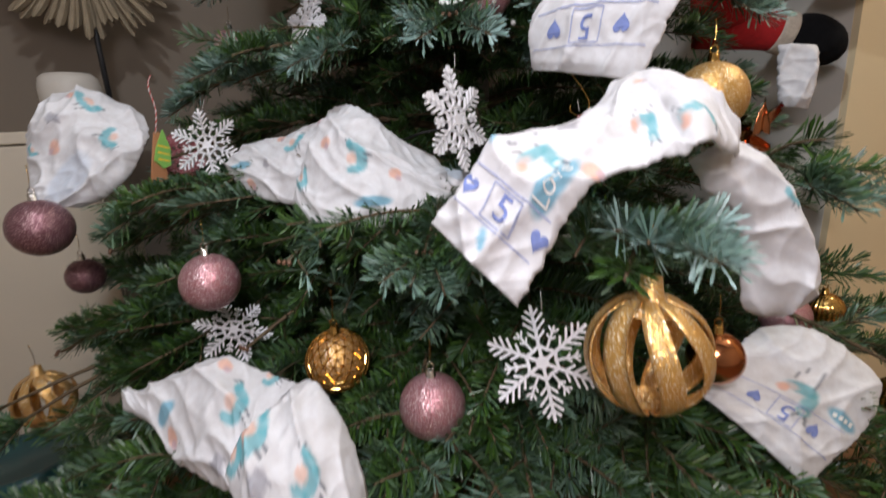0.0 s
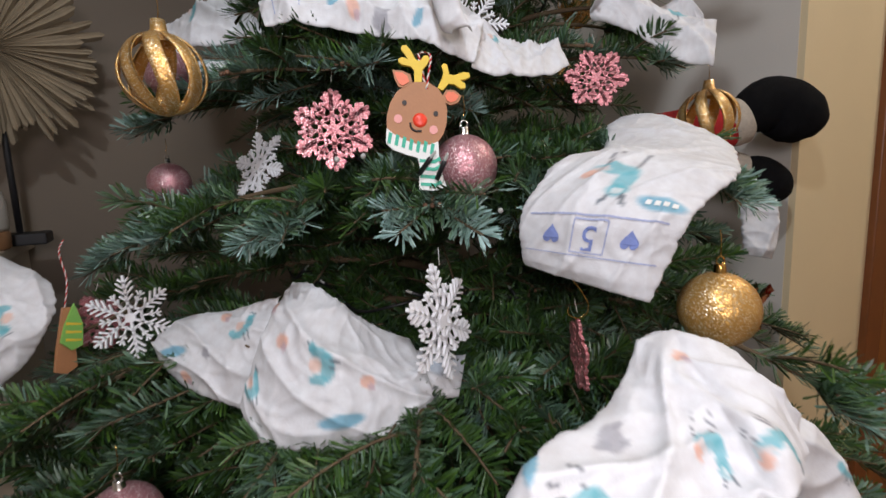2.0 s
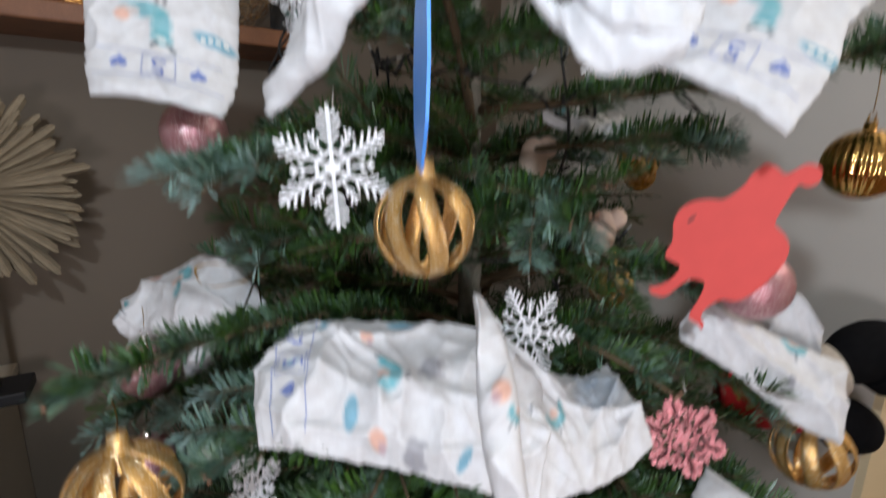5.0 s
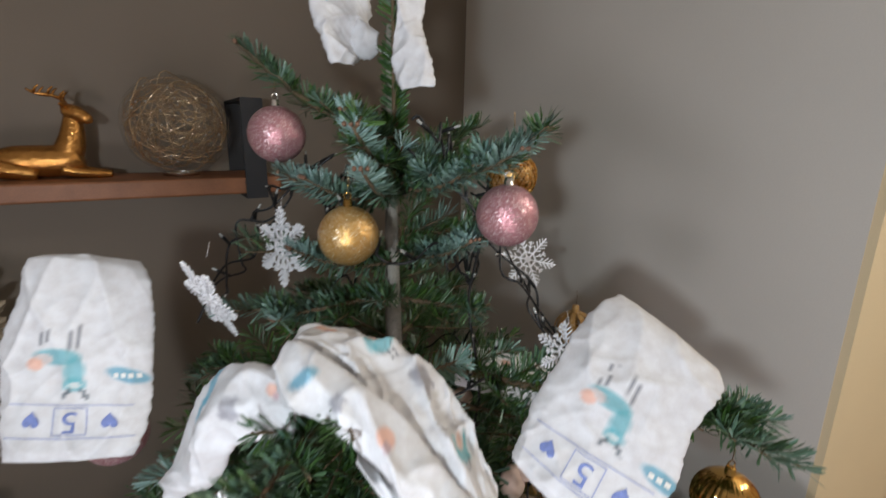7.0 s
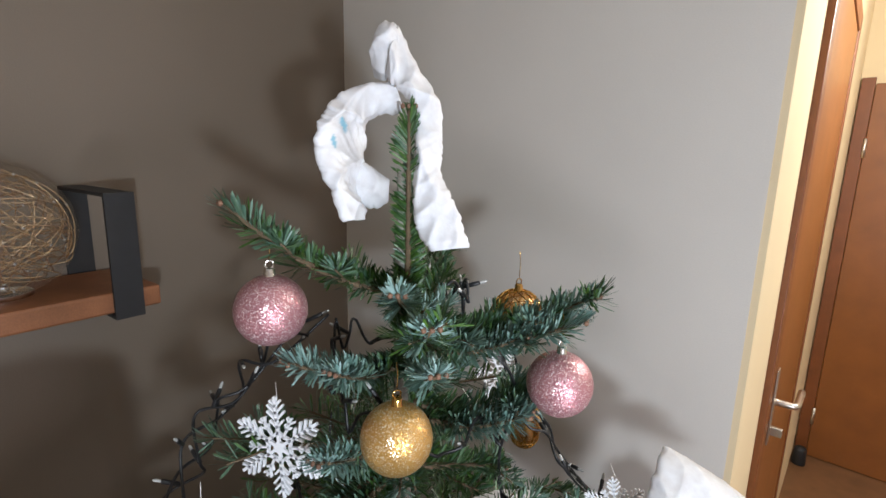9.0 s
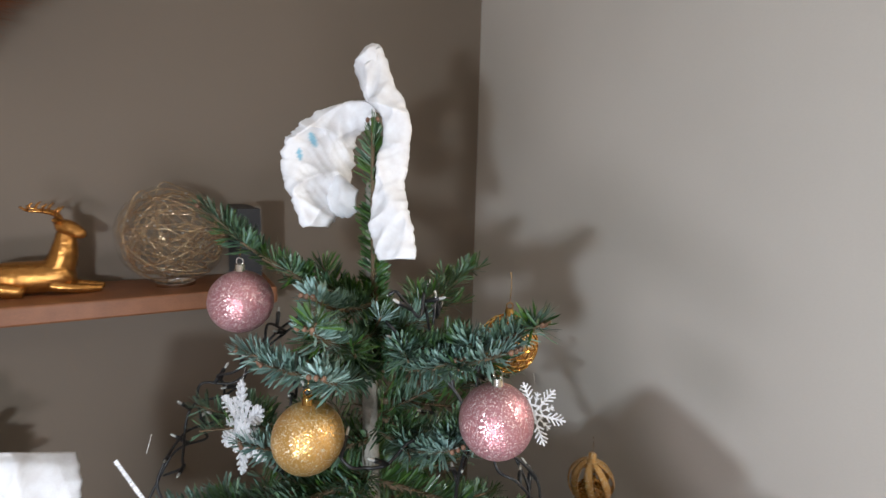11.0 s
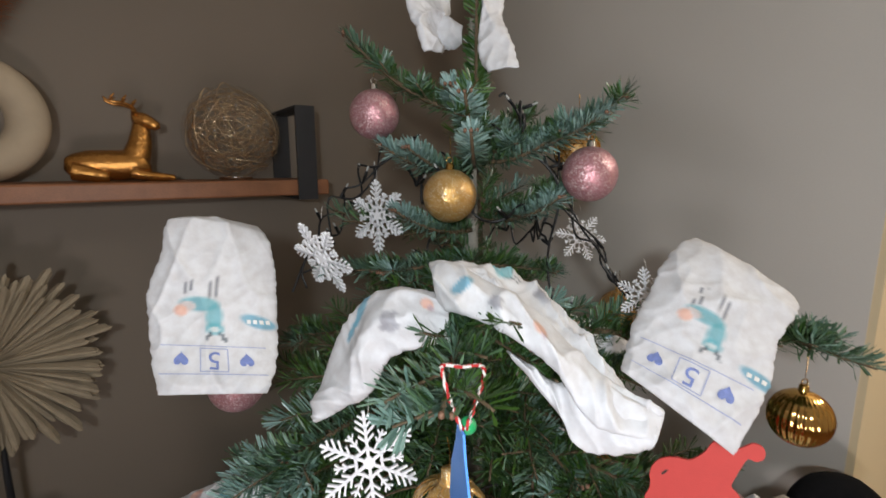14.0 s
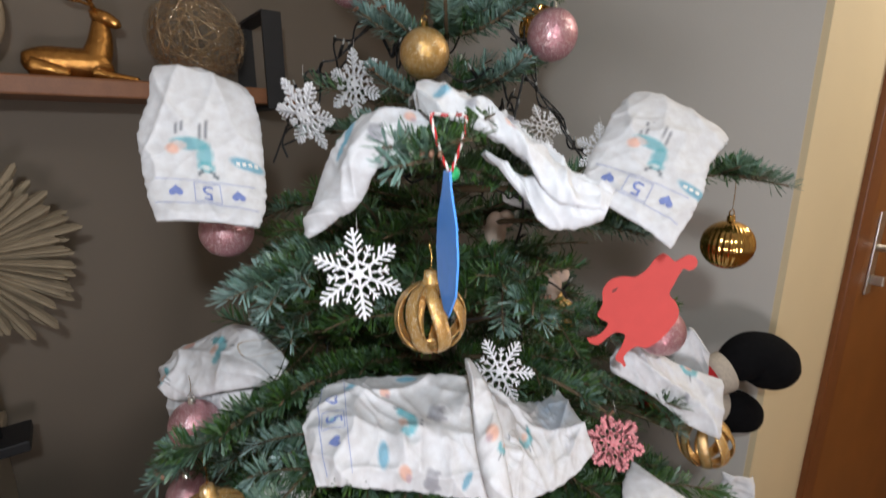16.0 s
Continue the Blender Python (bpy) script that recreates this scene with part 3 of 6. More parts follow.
class Nappy:
    """A sheet of soft padded fabric between two edges, given as rows of (edge, opposite edge), its face towards a given side."""

    def __init__(self, rows, face, seed, puff=0.15, thick=0.004, crease=1.0, ruffle=0.03):
        c = curve_points(rows, 161)
        self.mid, self.half = (c[:, :3] + c[:, 3:]) / 2, (c[:, 3:] - c[:, :3]) / 2
        self.hw = np.maximum(np.linalg.norm(self.half, axis=1), 0.001)
        self.face, self.seed, self.puff, self.thick, self.crease, self.ruffle = Vector(face).normalized(), seed, puff, thick, crease, ruffle
        self.length = float(np.linalg.norm(np.diff(self.mid, axis=0), axis=1).sum())
        arc = np.r_[0, np.cumsum(np.linalg.norm(np.diff(self.mid, axis=0), axis=1))]
        grid = np.linspace(0, self.length, 161)
        self.mid = np.stack([np.interp(grid, arc, self.mid[:, k]) for k in range(3)], 1)
        self.half = np.stack([np.interp(grid, arc, self.half[:, k]) for k in range(3)], 1)
        self.hw = np.interp(grid, arc, self.hw)
        NAP_SHEETS.append(self)

    def width(self, s):
        return float(self.hw[min(160, max(0, int(160 * s / self.length)))])

    def at(self, s, a, front=1.0, out=0.0):
        """The place at s metres along the sheet and a (-1 to 1) across."""
        x = min(max(s / self.length, 0.0), 1.0) * 160
        i = min(int(x), 159)
        k = x - i
        mid = self.mid[i] * (1 - k) + self.mid[i + 1] * k
        half = Vector(self.half[i] * (1 - k) + self.half[i + 1] * k)
        hw = max(half.length, 0.001)
        t = Vector(self.mid[min(i + 6, 160)] - self.mid[max(i - 5, 0)]).normalized()
        n = t.cross(half)
        n = n.normalized() if n.length > 1e-6 else self.face
        if n.dot(self.face) < 0:
            n = -n
        n = (n * 0.6 + self.face * 0.6).normalized()
        e, sd = abs(a), self.seed
        rim = 1 + self.ruffle * (noise.noise(Vector((s * 140, a, sd))) + 0.5 * noise.noise(Vector((s * 330, a, sd)))) * e**3 + 0.04 * noise.noise(Vector((s * 18, a * 0.7, sd)))
        p = Vector(mid) + half * (a * rim)
        shell = math.sqrt(max(0.0, 1 - e**4))
        w = a * hw
        wav = noise.noise(Vector((w * 14, s * 5, sd)))
        fold = noise.noise(Vector((s * 11 + sd, w * 15, 1.7 * sd))) * 0.0075
        fold += (1 - abs(noise.noise(Vector((s * 45 + 3.0 * wav, w * 6 + sd, 4.1))))) ** 4 * 0.0016
        fold += (1 - abs(noise.noise(Vector((s * 8 + w * 16, w * 6 - s * 9, sd + 7.7))))) ** 8 * 0.0060
        fold += (1 - abs(noise.noise(Vector((s * 11 - w * 18, w * 8 + s * 6, sd + 2.2))))) ** 9 * 0.0055
        fold += (1 - abs(noise.noise(Vector((s * 26 - w * 30, w * 21 + s * 16, sd + 5.2))))) ** 7 * 0.0022
        fold += noise.noise(Vector((s * 95, w * 60, sd))) * 0.0005
        end = min(1.0, s / 0.008, (self.length - s) / 0.008)
        lift = self.puff * hw * (1 - e * e) + fold * self.crease * (0.45 + 0.55 * shell)
        return p + n * (lift + front * (self.thick * shell * (0.25 + 0.75 * max(end, 0.0)) + 0.0005) + out)


def nappy_shell(nap, stamps, name="shell"):
    """The fabric as a closed sheet, with its printed colours."""
    nv = max(24, int(nap.length / 0.0018))
    wide = float(np.max(nap.hw))
    nu = max(20, int(2 * wide / 0.0019))
    pos, col, fs = [], [], []
    marks = []
    for s0, a0, shape, turn, size in stamps:
        for al, ac, h1, h2, tw, colour in shape:
            ca, sa = math.cos(radians(turn)), math.sin(radians(turn))
            marks.append((s0 + size * (al * ca - ac * sa), a0 * 1.0, size * (al * sa + ac * ca), h1 * size, h2 * size, radians(turn + tw), colour))
    for front in (1.0, -1.0):
        for i in range(nv + 1):
            s = nap.length * i / nv
            hw = nap.width(s)
            for j in range(nu + 1):
                a = math.sin(math.pi / 2 * (2 * j / nu - 1))
                pos.append(nap.at(s, a, front))
                c = WHITE
                if front > 0:
                    for ms, ma, mo, h1, h2, tw, colour in marks:
                        ds, dw = s - ms, a * hw - ma * hw - mo
                        if abs(ds) < 0.035 and abs(dw) < 0.035:
                            q = math.hypot((ds * math.cos(tw) + dw * math.sin(tw)) / h1, (-ds * math.sin(tw) + dw * math.cos(tw)) / h2)
                            f = min(1.0, max(0.0, (1.25 - q) * 3.0)) * (0.82 if colour is not PALE else 0.35)
                            c = tuple(x * (1 - f) + y * f for x, y in zip(c, colour))
                col.append((*c, 1.0))
    m = (nv + 1) * (nu + 1)
    for i in range(nv):
        for j in range(nu):
            a = i * (nu + 1) + j
            fs.append((a, a + 1, a + nu + 2, a + nu + 1))
            fs.append((m + a, m + a + nu + 1, m + a + nu + 2, m + a + 1))
        for j in (0, nu):
            a = i * (nu + 1) + j
            fs.append((a, a + nu + 1, m + a + nu + 1, m + a) if j == 0 else (a, m + a, m + a + nu + 1, a + nu + 1))
    for i in (0, nv):
        for j in range(nu):
            a = i * (nu + 1) + j
            fs.append((a, m + a, m + a + 1, a + 1) if i == 0 else (a, a + 1, m + a + 1, m + a))
    me = mesh_from(name, pos, fs, "cloth", True)
    at = me.color_attributes.new("print", "FLOAT_COLOR", "POINT")
    at.data.foreach_set("color", np.array(col, np.float32).ravel())
    return me


def decal(nap, name, polys, mat):
    """Flat print laid on the fabric: polygons of (along, across) metres from the spine's start and middle."""
    vs, fs = [], []
    for poly in polys:
        k = len(vs)
        for s, w in poly:
            hw = nap.width(s)
            vs.append(nap.at(s, max(-0.97, min(0.97, w / hw)), 1.0, 0.0010))
        fs.append(tuple(range(k, k + len(poly))))
    return mesh_from(name, vs, fs, mat)


def strip(s0, w0, s1, w1, wide, n=24):
    """A printed line as short quads."""
    d = Vector((s1 - s0, w1 - w0)).normalized()
    q = Vector((-d.y, d.x)) * wide / 2
    out = []
    for i in range(n):
        a, b = i / n, (i + 1) / n
        p0, p1 = Vector((s0 + (s1 - s0) * a, w0 + (w1 - w0) * a)), Vector((s0 + (s1 - s0) * b, w0 + (w1 - w0) * b))
        out.append([tuple(p0 - q), tuple(p1 - q), tuple(p1 + q), tuple(p0 + q)])
    return out


def text_polys(text, size):
    cu = bpy.data.curves.new("digit", "FONT")
    cu.body, cu.size, cu.align_x, cu.align_y = text, size, "CENTER", "CENTER"
    ob = bpy.data.objects.new("digit", cu)
    me = ob.to_mesh()
    polys = [[(me.vertices[i].co.x, me.vertices[i].co.y) for i in p.vertices] for p in me.polygons]
    ob.to_mesh_clear()
    bpy.data.objects.remove(ob)
    return polys


FIVE = text_polys("5", 0.026)
HEART = [(0.00048 * (13 * math.cos(a) - 5 * math.cos(2 * a) - 2 * math.cos(3 * a) - math.cos(4 * a)), 0.00042 * 16 * math.sin(a) ** 3) for a in np.linspace(-math.pi, math.pi, 25)[:-1]]


def size_band(nap, ob, back=0.034, size=1.0):
    """The size panel near the waist: a boxed 5 between two hearts, and two long lines."""
    s = nap.length - back if back > 0 else -back
    hw = nap.width(s)
    part("size_digit", decal(nap, "size_digit", [[(s + size * y, size * x) for x, y in p] for p in FIVE], "blue_print"), ob, "printed blue digit 5")
    h = 0.0145 * size
    lines = strip(s - h, -0.85 * hw, s - h, 0.85 * hw, 0.0009) + strip(s + h, -0.85 * hw, s + h, 0.85 * hw, 0.0009)
    b = 0.0118 * size
    for w in (-0.0125 * size, 0.0125 * size):
        lines += strip(s - b, w, s + b, w, 0.0010, 6)
    lines += strip(s - b, -0.0125 * size, s - b, 0.0125 * size, 0.0010, 6) + strip(s + b, -0.0125 * size, s + b, 0.0125 * size, 0.0010, 6)
    part("size_frame", decal(nap, "size_frame", lines, "line_print"), ob, "thin pale blue lines")
    for w in (-0.030 * size, 0.030 * size):
        part("heart", decal(nap, "heart", [[(s + x * size, w + y * size) for x, y in HEART]], "blue_print"), ob, "printed blue heart")


def badge_bars(nap, ob, s, a, turn=0):
    """The unreadable lettering on the teal badge, as pale bars."""
    hw = nap.width(s)
    polys = []
    for k in range(4):
        w = a * hw + (k - 1.5) * 0.0062
        polys.append([(s - 0.0022, w - 0.0020), (s + 0.0022, w - 0.0020), (s + 0.0022, w + 0.0020), (s - 0.0022, w + 0.0020)])
    part("badge_lettering", decal(nap, "badge_lettering", polys, "white_paint"), ob, "pale bars of lettering")


def badge_word(nap, ob, s, a):
    """The word on the teal badge."""
    w = a * nap.width(s)
    part("badge_word", decal(nap, "badge_word", [[(s + x, w - y) for x, y in p] for p in text_polys("Love", 0.013)], "white_paint"), ob, "pale printed word Love")


def nappy(rows, face, seed, label, stamps=(), band=False, extra=(), **shape):
    """A nappy of one printed shell and the pieces folded out of it."""
    ob = thing("nappy", (0, 0, 0), label, "nappy", NAPPIES)
    nap = Nappy(rows, face, seed, **shape)
    part("shell", nappy_shell(nap, stamps), ob)
    back_print = isinstance(band, dict) and band.get("back", 1) < 0
    if band:
        size_band(nap, ob, **(band if isinstance(band, dict) else {}))
    for st in stamps:
        if st[2] is BADGE and st[4] >= 1.0 and band:
            (badge_word if back_print else badge_bars)(nap, ob, st[0], st[1])
    for k, (name, sp, side, st) in enumerate(extra):
        piece = Nappy(sp, side, seed + 3.3 + k, **shape)
        part(name, nappy_shell(piece, st, name), ob)
    return ob


nappy([(-0.162, 0.874, 1.359, -0.239, 0.842, 1.372), (-0.146, 0.860, 1.344, -0.245, 0.834, 1.367), (-0.138, 0.846, 1.320, -0.245, 0.819, 1.335), (-0.132, 0.830, 1.288, -0.253, 0.805, 1.306), (-0.128, 0.809, 1.245, -0.247, 0.784, 1.263), (-0.128, 0.792, 1.220, -0.236, 0.766, 1.238), (-0.131, 0.776, 1.199, -0.223, 0.747, 1.215)], (0.31, -0.93, 0.18), 1.3,
      "white nappy hung upside down, llama print beside the shelf", ((0.097, 0.20, LLAMA, 0, 1.25), (0.113, -0.70, BADGE, 15, 1)), True, puff=0.14, thick=0.006, crease=0.65)
nappy([(0.389, 0.740, 1.301, 0.322, 0.800, 1.348), (0.384, 0.724, 1.294, 0.300, 0.788, 1.343), (0.370, 0.712, 1.286, 0.272, 0.774, 1.324), (0.347, 0.698, 1.268, 0.261, 0.759, 1.312), (0.332, 0.682, 1.245, 0.239, 0.744, 1.283), (0.310, 0.667, 1.223, 0.222, 0.728, 1.259), (0.280, 0.651, 1.192, 0.209, 0.712, 1.241)], (-0.58, -0.77, 0.27), 2.6,
      "white nappy hung upside down, llama print, tilted", ((0.088, 0.10, LLAMA, 0, 1.15), (0.122, -0.85, BADGE, 12, 1)), True, puff=0.14, thick=0.006, crease=0.65)
nappy([(0.366, 0.670, 0.867, 0.322, 0.736, 0.881), (0.386, 0.633, 0.841, 0.292, 0.706, 0.866), (0.357, 0.570, 0.819, 0.259, 0.642, 0.836), (0.320, 0.520, 0.806, 0.198, 0.593, 0.824), (0.284, 0.501, 0.790, 0.174, 0.572, 0.805), (0.262, 0.489, 0.774, 0.158, 0.560, 0.784), (0.252, 0.490, 0.749, 0.155, 0.560, 0.758), (0.238, 0.491, 0.718, 0.159, 0.562, 0.739)], (-0.42, -0.88, 0.22), 3.9,
      "white nappy hung upside down, llama print above a gold bauble", ((0.213, 0.10, LLAMA, 0, 1.2), (0.244, -0.65, BADGE, 5, 1)), {"back": 0.036}, puff=0.16, thick=0.006, crease=0.65)
nappy([(0.452, 0.536, 0.461, 0.408, 0.538, 0.474), (0.487, 0.517, 0.430, 0.375, 0.524, 0.477), (0.481, 0.498, 0.410, 0.348, 0.508, 0.469), (0.453, 0.478, 0.389, 0.325, 0.492, 0.462), (0.417, 0.459, 0.376, 0.309, 0.475, 0.449), (0.380, 0.441, 0.363, 0.295, 0.460, 0.443)], (-0.46, -0.61, 0.64), 5.2,
      "white nappy hung upside down, llama print low on the tree", ((0.078, 0.00, LLAMA, 0, 1.1), (0.085, -0.65, BADGE, 12, 1)), {"back": 0.040}, puff=0.14, thick=0.006, crease=0.65)
nappy([(-0.059, 0.626, 0.719, -0.095, 0.555, 0.625), (-0.038, 0.614, 0.720, -0.072, 0.536, 0.602), (-0.013, 0.599, 0.706, -0.015, 0.525, 0.597), (0.016, 0.605, 0.679, 0.043, 0.542, 0.599), (0.054, 0.615, 0.659, 0.073, 0.562, 0.617)], (0.18, -0.94, 0.29), 6.5,
      "white printed nappy draped over a fir branch beside a snowflake", ((0.065, 0.00, ARCH, 0, 1.15), (0.027, -0.15, BLOB, 0, 1.1), (0.008, 0.60, ARCH, 30, 0.9), (0.099, 0.15, BLOB, 0, 0.9), (0.081, 0.65, BADGE, 80, 0.8), (0.000, -0.50, BLOB, 0, 0.9)), False,
      extra=(("flap", [(-0.220, 0.671, 0.652, -0.197, 0.628, 0.644), (-0.181, 0.660, 0.679, -0.161, 0.604, 0.625), (-0.125, 0.646, 0.689, -0.115, 0.583, 0.616), (-0.073, 0.632, 0.705, -0.080, 0.564, 0.618)], (0.37, -0.89, 0.28), ((0.034, 0.10, BADGE, 75, 0.9), (0.112, -0.45, ARCH, 60, 1), (0.047, 0.70, BLOB, 0, 1), (0.091, -0.80, BLOB, 0, 0.9), (0.073, 0.05, CAT, 0, 0.6))),
             ("tail", [(0.053, 0.612, 0.651, 0.062, 0.572, 0.620), (0.081, 0.606, 0.643, 0.081, 0.567, 0.616), (0.109, 0.607, 0.642, 0.097, 0.568, 0.616)], (0.01, -0.94, 0.33), ((0.030, -0.50, WASH, 0, 0.7),)),), puff=0.25, crease=1.25)
nappy([(-0.280, 0.487, 0.420, -0.251, 0.452, 0.440), (-0.238, 0.479, 0.446, -0.209, 0.435, 0.433), (-0.188, 0.472, 0.473, -0.177, 0.413, 0.415), (-0.143, 0.462, 0.490, -0.139, 0.396, 0.409), (-0.104, 0.451, 0.482, -0.109, 0.385, 0.402), (-0.078, 0.441, 0.479, -0.091, 0.373, 0.392), (-0.054, 0.430, 0.475, -0.069, 0.360, 0.383)], (0.33, -0.55, 0.77), 7.8,
      "white printed nappy draped over a fir branch low on the tree", ((0.077, 0.20, BADGE, 45, 1), (0.159, -0.20, ARCH, 20, 1.3), (0.089, 0.60, BLOB, 0, 1.3), (0.139, -0.80, BLOB, 0, 0.9), (0.181, -0.95, ARCH, 20, 0.8), (0.151, 0.70, CAT, 0, 0.9)), False,
      extra=(("panel", [(-0.049, 0.419, 0.488, -0.093, 0.353, 0.449), (-0.034, 0.407, 0.489, -0.076, 0.335, 0.432), (-0.018, 0.391, 0.479, -0.050, 0.319, 0.417), (-0.004, 0.382, 0.452, -0.027, 0.313, 0.400), (0.007, 0.368, 0.414, -0.009, 0.310, 0.398)], (0.14, -0.53, 0.83), ((0.000, 0.45, BLOB, 0, 1.2), (0.009, 0.30, ARCH, 0, 1.2), (0.003, 0.70, ARCH, 0, 0.8), (0.057, 0.05, ARCH, 0, 1), (0.032, 0.55, CAT, 0, 1), (0.000, -0.50, CAT, 0, 0.5))),), puff=0.3, crease=1.5)
nappy([(0.071, 0.346, 0.636, 0.122, 0.332, 0.585), (0.090, 0.352, 0.653, 0.137, 0.330, 0.613), (0.110, 0.362, 0.674, 0.150, 0.328, 0.641), (0.130, 0.376, 0.682, 0.164, 0.327, 0.657), (0.154, 0.388, 0.684, 0.175, 0.326, 0.665), (0.182, 0.412, 0.697, 0.192, 0.333, 0.665), (0.200, 0.433, 0.708, 0.204, 0.333, 0.668), (0.218, 0.434, 0.713, 0.213, 0.333, 0.669), (0.228, 0.418, 0.710, 0.217, 0.329, 0.676), (0.245, 0.410, 0.702, 0.231, 0.343, 0.675), (0.264, 0.397, 0.669, 0.258, 0.375, 0.662)], (-0.32, -0.67, 0.67), 9.1,
      "white printed nappy draped over a fir branch above gold openwork", ((0.061, 0.60, BADGE, 95, 1), (0.067, -0.10, LLAMA, 100, 0.62), (0.081, 0.85, BLOB, 0, 0.9), (0.014, -0.05, BADGE, 60, 0.4), (0.141, 0.40, LLAMA, 110, 0.6), (0.175, 0.55, LLAMA, 60, 0.62), (0.097, -0.50, CAT, 20, 0.9), (0.157, -0.45, BLOB, 0, 0.7), (0.064, -0.95, BADGE, 40, 0.5), (0.221, -0.95, BLOB, 0, 0.7), (0.221, -0.80, BADGE, 50, 0.4)), {"back": -0.034, "size": 0.85},
      extra=(("tail", [(0.272, 0.406, 0.676, 0.241, 0.400, 0.660), (0.304, 0.413, 0.656, 0.256, 0.405, 0.639), (0.328, 0.414, 0.619, 0.278, 0.413, 0.624), (0.348, 0.417, 0.579, 0.291, 0.418, 0.595), (0.354, 0.426, 0.553, 0.298, 0.422, 0.549), (0.348, 0.438, 0.536, 0.315, 0.435, 0.535)], (-0.45, -0.72, 0.53), ((0.057, -0.95, ARCH, 40, 0.6),)),), puff=0.12, crease=1.3, ruffle=0.05)
nappy([(-0.086, 0.754, 0.987, -0.071, 0.647, 0.968), (-0.058, 0.756, 1.015, -0.047, 0.643, 0.966), (-0.010, 0.751, 1.021, 0.007, 0.638, 0.959), (0.042, 0.749, 1.021, 0.047, 0.635, 0.952), (0.091, 0.748, 1.018, 0.086, 0.631, 0.943), (0.120, 0.750, 1.005, 0.107, 0.635, 0.930), (0.145, 0.750, 0.984, 0.128, 0.638, 0.923)], (0.02, -0.73, 0.68), 10.4,
      "white printed nappy draped over a fir branch, pinched", ((0.101, 0.05, ARCH, 10, 1.15), (0.134, -0.15, CAT, 0, 1.2), (0.072, 0.55, BADGE, 10, 0.75), (0.091, 0.80, BLOB, 0, 1), (0.120, 0.85, CAT, 0, 1.1), (0.049, -0.65, BADGE, 70, 0.45), (0.029, 0.00, BADGE, 60, 0.35), (0.085, -0.55, BLOB, 0, 0.8), (0.158, 0.80, BADGE, 30, 0.5), (0.111, -0.90, BADGE, 90, 0.6)), {"back": -0.030, "size": 0.8},
      extra=(("fold", [(0.093, 0.699, 1.061, 0.086, 0.699, 1.058), (0.104, 0.671, 1.046, 0.085, 0.671, 1.045), (0.111, 0.639, 1.018, 0.084, 0.639, 1.011), (0.112, 0.619, 0.988, 0.089, 0.617, 0.975), (0.117, 0.610, 0.956, 0.097, 0.609, 0.947), (0.124, 0.605, 0.942, 0.106, 0.606, 0.942)], (-0.16, -0.82, 0.55), ((0.078, -0.25, BLOB, 0, 1.1), (0.095, -0.95, ARCH, 40, 0.6))),
             ("tail", [(0.128, 0.746, 0.995, 0.126, 0.640, 0.920), (0.167, 0.759, 0.969, 0.161, 0.656, 0.916), (0.205, 0.778, 0.952, 0.209, 0.676, 0.919), (0.237, 0.796, 0.957, 0.243, 0.693, 0.932)], (-0.26, -0.67, 0.69), ((0.029, 0.00, ARCH, 60, 1), (0.093, -0.35, WASH, 0, 1), (0.091, -0.80, WASH, 0, 0.6))),), puff=0.28, crease=1.6)
nappy([(-0.074, 0.734, 1.196, -0.070, 0.714, 1.199), (-0.060, 0.736, 1.248, -0.041, 0.707, 1.217), (-0.044, 0.734, 1.286, -0.019, 0.700, 1.233), (-0.020, 0.727, 1.314, -0.002, 0.694, 1.266), (0.012, 0.715, 1.323, 0.021, 0.684, 1.280), (0.048, 0.699, 1.320, 0.047, 0.673, 1.289)], (0.01, -0.88, 0.48), 11.7,
      "white printed nappy draped over a fir branch like a collar", ((0.101, -0.80, BADGE, 50, 0.8), (0.127, 0.15, CAT, 0, 1), (0.085, -0.50, BADGE, 80, 0.6), (0.161, -0.35, BLOB, 0, 0.8)), False,
      extra=(("flap", [(0.037, 0.703, 1.348, 0.036, 0.674, 1.323), (0.050, 0.697, 1.349, 0.045, 0.667, 1.315), (0.072, 0.688, 1.339, 0.066, 0.659, 1.311), (0.098, 0.677, 1.324, 0.085, 0.650, 1.303), (0.123, 0.665, 1.308, 0.110, 0.639, 1.287), (0.144, 0.653, 1.286, 0.124, 0.629, 1.272), (0.168, 0.639, 1.265, 0.146, 0.614, 1.245), (0.200, 0.625, 1.249, 0.182, 0.601, 1.241)], (-0.29, -0.86, 0.43), ((0.025, -0.05, BADGE, 40, 0.7), (0.091, 0.00, BLOB, 0, 1), (0.053, 0.10, CAT, 0, 0.7))),
             ("tail", [(0.091, 0.665, 1.283, 0.091, 0.655, 1.280), (0.126, 0.649, 1.263, 0.124, 0.636, 1.246), (0.147, 0.640, 1.274, 0.137, 0.622, 1.225), (0.172, 0.632, 1.261, 0.161, 0.615, 1.222), (0.199, 0.623, 1.248, 0.185, 0.611, 1.228)], (-0.39, -0.81, 0.44), ()),
             ("back_panel", [(0.034, 0.765, 1.327, 0.036, 0.700, 1.322), (0.052, 0.768, 1.325, 0.050, 0.694, 1.323), (0.081, 0.765, 1.316, 0.072, 0.685, 1.313), (0.109, 0.758, 1.307, 0.096, 0.674, 1.298), (0.134, 0.750, 1.293, 0.121, 0.662, 1.282), (0.155, 0.740, 1.276, 0.142, 0.650, 1.261), (0.170, 0.725, 1.257, 0.164, 0.638, 1.241), (0.179, 0.700, 1.233, 0.180, 0.628, 1.229)], (-0.10, -0.35, 0.93), ((0.020, -0.45, BLOB, 0, 1.2), (0.062, -0.50, ARCH, 20, 1.2), (0.105, -0.30, CAT, 0, 1.3), (0.150, 0.10, ARCH, 40, 1.0))),), puff=0.25, crease=1.6, ruffle=0.05)
